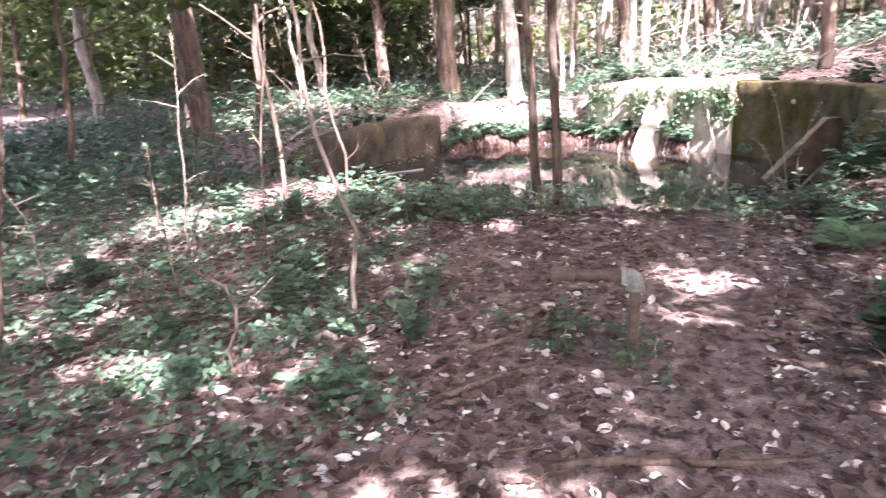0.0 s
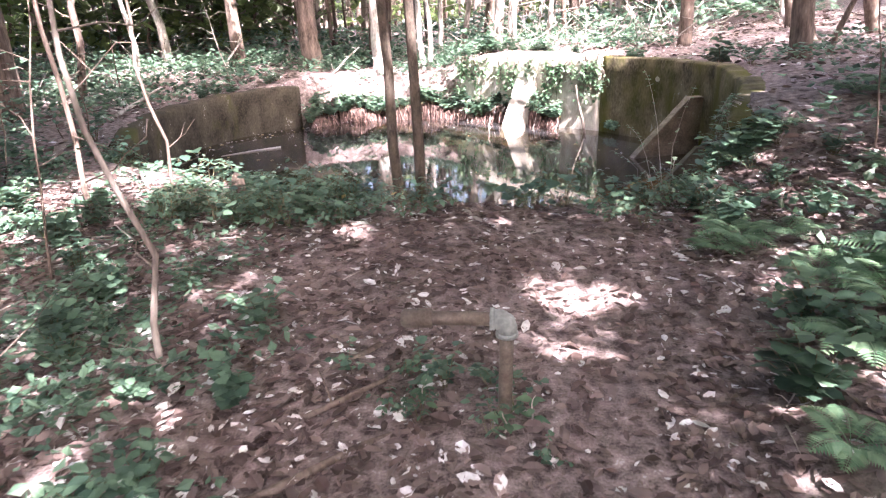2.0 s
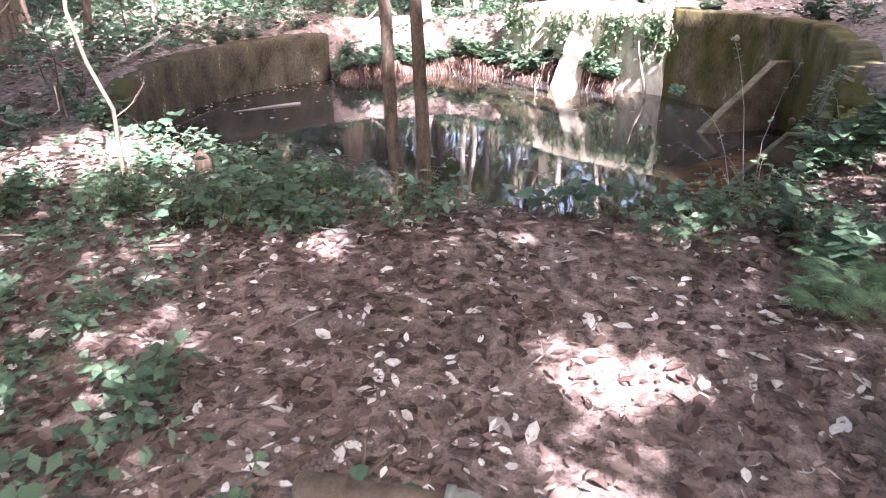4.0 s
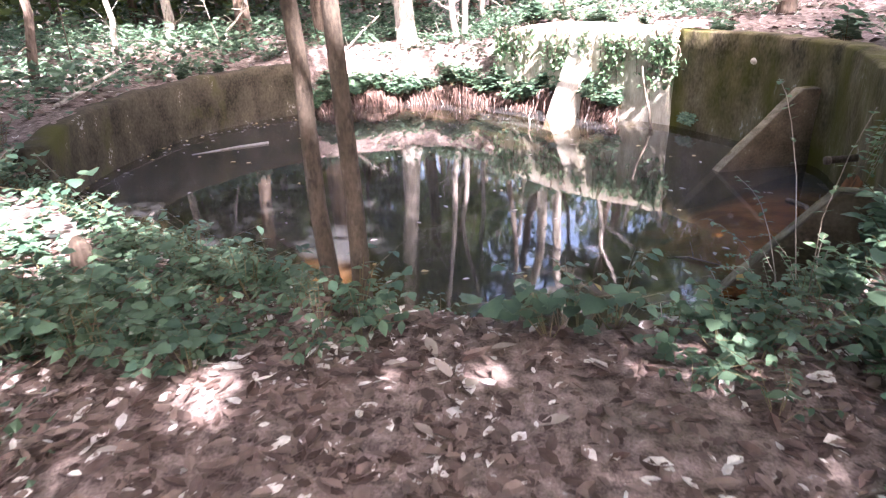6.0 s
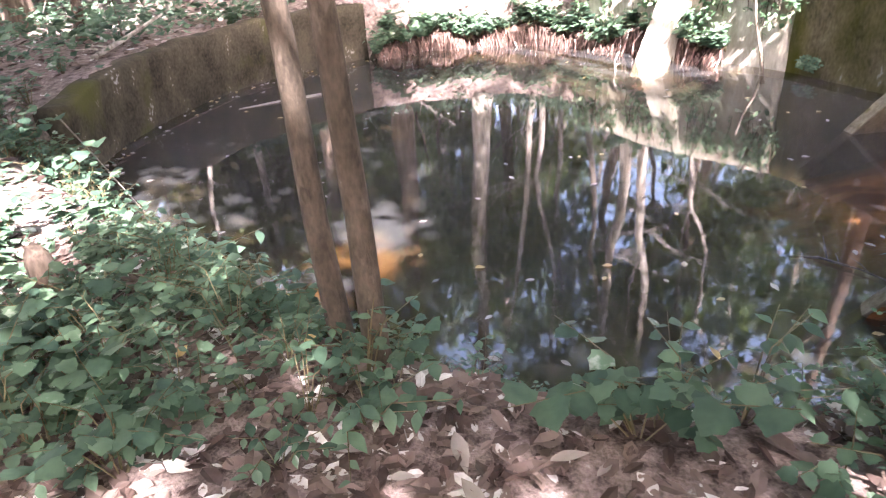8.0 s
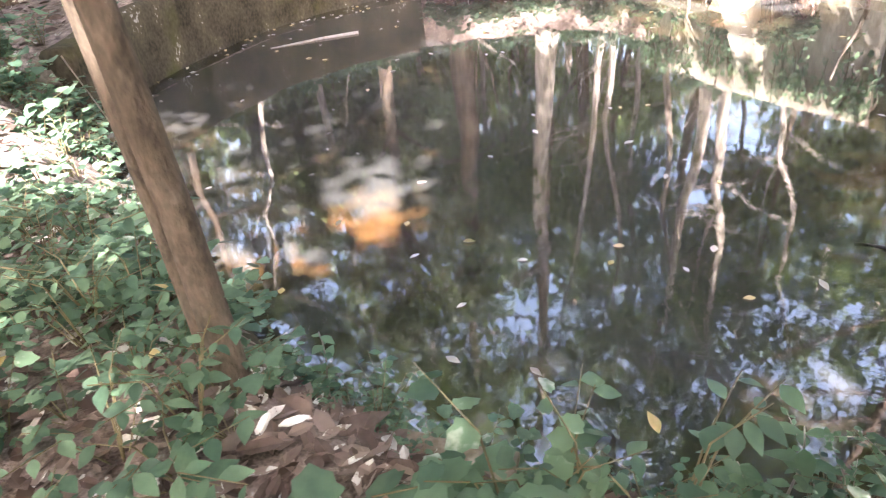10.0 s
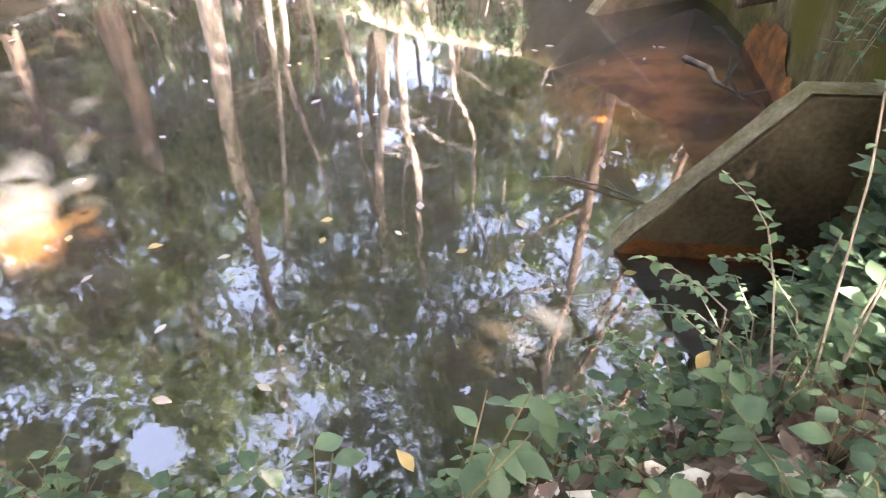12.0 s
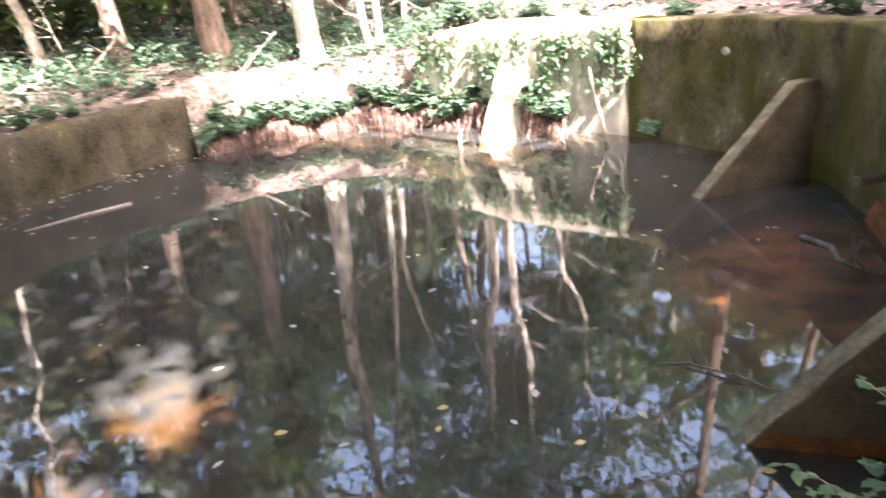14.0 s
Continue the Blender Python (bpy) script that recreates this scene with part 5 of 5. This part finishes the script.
shoot([(1.63, 7.34, gz(1.63, 7.34) - 0.02), (1.57, 7.36, 0.27), (1.52, 7.36, 0.45), (1.46, 7.36, 0.60), (1.41, 7.36, 0.67), (1.33, 7.36, 0.74)], 0.038, 9, 0.45, "thin shoot with small paired leaves beside the pond", 1)
shoot([(1.68, 7.30, gz(1.68, 7.30) - 0.02), (1.62, 7.30, 0.44), (1.57, 7.30, 0.76), (1.51, 7.30, 1.0), (1.47, 7.30, 1.12), (1.43, 7.30, 1.19)], 0.042, 7, 0.4, "tall thin shoot with small leaves beside the pond", 2)
shoot([(1.50, 7.40, gz(1.50, 7.40) - 0.02), (1.46, 7.40, 0.34), (1.39, 7.40, 0.41), (1.31, 7.40, 0.47), (1.23, 7.40, 0.51)], 0.034, 8, 0.4, "leaning shoot with small paired leaves beside the pond", 3)
shoot([(1.72, 7.30, gz(1.72, 7.30) - 0.02), (1.72, 7.32, 0.55), (1.80, 7.37, 0.85), (1.88, 7.40, 1.05)], 0.05, 6, 0.3, "bare leaning stem with a few leaves on the bank", 4)
r2 = random.Random(41)
for k in range(14):
    x, y = r2.uniform(1.15, 1.80), r2.uniform(7.22, 7.50)
    z = gz(x, y) - 0.02
    e = (x + r2.uniform(-0.16, 0.10), y + r2.uniform(-0.02, 0.12), z + r2.uniform(0.2, 0.38))
    shoot([(x, y, z), ((x + e[0]) / 2 + 0.01, (y + e[1]) / 2, z + (e[2] - z) * 0.6), e], 0.030, 8, 0.3, "small-leaved shoot of a low bush beside the pond", 50 + k, 0.0025)
for k in range(9):
    x, y = r2.uniform(1.35, 1.80), r2.uniform(7.38, 7.58)
    z = gz(x, y) - 0.02
    dx, dy, up = -r2.uniform(0.06, 0.34), r2.uniform(0.0, 0.20), r2.uniform(0.24, 0.44)
    shoot([(x, y, z), (x + dx * 0.25, y + dy * 0.3, z + up * 0.7), (x + dx * 0.65, y + dy * 0.7, z + up), (x + dx, y + dy, z + up * r2.uniform(0.75, 1.0))], 0.026, 12, 0.35, "arching small-leaved twig of a low bush beside the pond", 90 + k, 0.0026)
for k in range(5):
    x, y = r2.uniform(1.95, 2.5), r2.uniform(7.85, 8.2)
    z = gz(x, y) - 0.02
    dx, up = r2.uniform(-0.22, 0.12), r2.uniform(0.3, 0.75)
    shoot([(x, y, z), (x + dx * 0.2, y, z + up * 0.5), (x + dx * 0.6, y + 0.02, z + up * 0.85), (x + dx, y + 0.05, z + up)], 0.045, 9, 0.2, "leafy shoot leaning over the end of the pond wall", 130 + k, 0.004)
for k in range(8):
    x = r2.uniform(2.58, 2.80)
    y = 8.25 + (x - 2.45) * 2.6
    z, dx, drop = r2.uniform(0.62, 0.76), r2.uniform(0.10, 0.30), r2.uniform(0.15, 0.50)
    shoot([(x + 0.08, y - 0.03, z), (x - 0.05, y, z + 0.05), (x - dx * 0.7, y + 0.02, z - drop * 0.45), (x - dx, y + 0.05, z - drop)], 0.060, 9, 0.15, "leafy twig hanging over the pond wall", 150 + k, 0.0035)
sprig((1.09, 7.42), 0.42, (-0.06, 0.05), 5, 0.095, "broad-leaved shoot at the water's edge", 4, 0.4)
sprig((0.96, 7.34), 0.24, (-0.1, 0.1), 5, 0.090, "broad-leaved shoot at the water's edge", 5, 0.5)
sprig((1.45, 7.28), 0.30, (0.05, 0.05), 6, 0.07, "broad-leaved shoot on the bank", 6, 0.3)
sprig((1.75, 7.36), 0.40, (0.05, 0.0), 6, 0.085, "broad-leaved shoot on the bank", 7, 0.3)
sprig((1.95, 7.72), 0.45, (0.0, 0.1), 8, 0.06, "broad-leaved shoot on the bank", 8, 0.3)
sprig((1.25, 7.28), 0.26, (0.0, 0.1), 5, 0.08, "broad-leaved shoot on the bank", 11, 0.3)
sprig((-0.15, 7.25), 0.30, (0.1, 0.1), 6, 0.068, "broad-leaved shoot at the water's edge", 9, 0.3)
sprig((-0.35, 7.28), 0.34, (-0.1, 0.1), 7, 0.062, "broad-leaved shoot at the water's edge", 10, 0.3)
sprig((0.30, 3.98), 0.14, (0.1, -0.2), 3, 0.08, "small green shoot at the foot of the standpipe", 12, 0.2)
sprig((0.40, 4.05), 0.16, (0.3, 0.0), 3, 0.08, "small green shoot at the foot of the standpipe", 13, 0.2)
sprig((-0.05, 4.15), 0.18, (0.1, -0.1), 4, 0.07, "small green shoot at the foot of the standpipe", 14, 0.2)

def sapling(x, y, height, seed, lean=(0.0, 0.0)):
    """A thin young tree with side twigs and sprays of small leaves."""
    r = random.Random(seed)
    root = thing("sapling", None, "thin twiggy sapling with sparse green leaves", "sapling", "young saplings")
    root.location = (x, y, gz(x, y) - 0.04)
    line = [Vector(p) for p in wander((0, 0, 0), height, lean, 0.025, 7, r)]
    w = 0.005 + 0.004 * height * r.uniform(0.6, 1.0)
    bark = BARK if seed % 3 else BARK_GREY
    places = []
    part("trunk", mesh_np("trunk", *tube(line, [w * (1 - 0.11 * i) for i in range(8)], 6), bark, True), root)
    for k in range(r.randint(5, 9)):
        i = r.randrange(2, 7)
        p = line[i].lerp(line[i + 1], r.random())
        a, L = r.uniform(0, 6.28), r.uniform(0.2, 0.55)
        q = [p, p + Vector((math.cos(a), math.sin(a), r.uniform(0.0, 0.7))) * L * 0.5]
        q.append(q[1] + Vector((math.cos(a + 0.3), math.sin(a + 0.3), r.uniform(-0.2, 0.4))) * L * 0.5)
        part("twig", mesh_np("twig", *tube(q, [w * 0.45, w * 0.3, w * 0.12], 4, False), bark, True), root)
        for j in range(r.randint(5, 10)):
            v = q[0].lerp(q[1], r.random()) if j % 2 else q[1].lerp(q[2], r.random())
            B = r.uniform(0.04, 0.075)
            places.append((v, a + r.choice((-1, 1)) * r.uniform(0.5, 1.3), r.uniform(-0.5, 0.2), r.uniform(-0.4, 0.4), B, B * 0.55))
    part("crown", mesh_np("crown", *blades(places), GREEN, True), root)


r3 = random.Random(8)
for k, (x, y) in enumerate(((-2.9, 4.6), (-3.4, 5.4), (-2.6, 5.3), (-4.2, 6.0), (-3.9, 4.4), (-4.7, 7.6), (-4.4, 8.7), (-5.5, 8.4), (-5.8, 10.2), (3.4, 7.4), (4.2, 9.0), (2.9, 5.4), (-6.3, 12.6), (-5.6, 15.6), (-6.6, 9.4), (-3.1, 3.2))):
    sapling(x, y, r3.uniform(0.9, 2.3), 500 + k, (r3.gauss(0, 0.1), r3.gauss(0, 0.1)))

# ---- leaf litter ----


def litter(n, x0, x1, y0, y1, lo, hi, seed, name, label):
    g = np.random.default_rng(seed)
    x, y = g.uniform(x0, x1, n), g.uniform(y0, y1, n)
    d, w = ring_distance(x, y)
    k = d > np.where(w > 0.5, 0.33, 0.1)
    trod = np.abs(x - 0.72 - 0.15 * np.sin(1.3 * y)) < 0.42 + 0.12 * np.sin(5 * y + 3 * x)
    k &= ~(trod & (g.random(n) < 0.5) & (y > 2.5) & (y < 6.9))
    x, y = x[k], y[k]
    n = len(x)
    z = ground_z(x, y) + g.uniform(0.004, 0.022, n)
    ln = lo + (hi * 1.15 - lo) * g.random(n) ** 1.6
    v, f = leaf_ovals(np.stack([x, y, z], 1), ln, ln * g.uniform(0.38, 0.66, n), g.normal(0, 0.16, n), g.normal(0.1, 0.14, n))
    thing(name, mesh_np(name, v, f, LITTER), label, "leaf litter", kind="stuff")


litter(40000, -4.2, 4.2, 0.2, 7.6, 0.035, 0.095, 1, "leaf_litter", "dry brown fallen leaves covering the path")
litter(12000, -13, 9, 6.5, 22, 0.07, 0.15, 2, "leaf_litter", "dry brown fallen leaves under the trees")
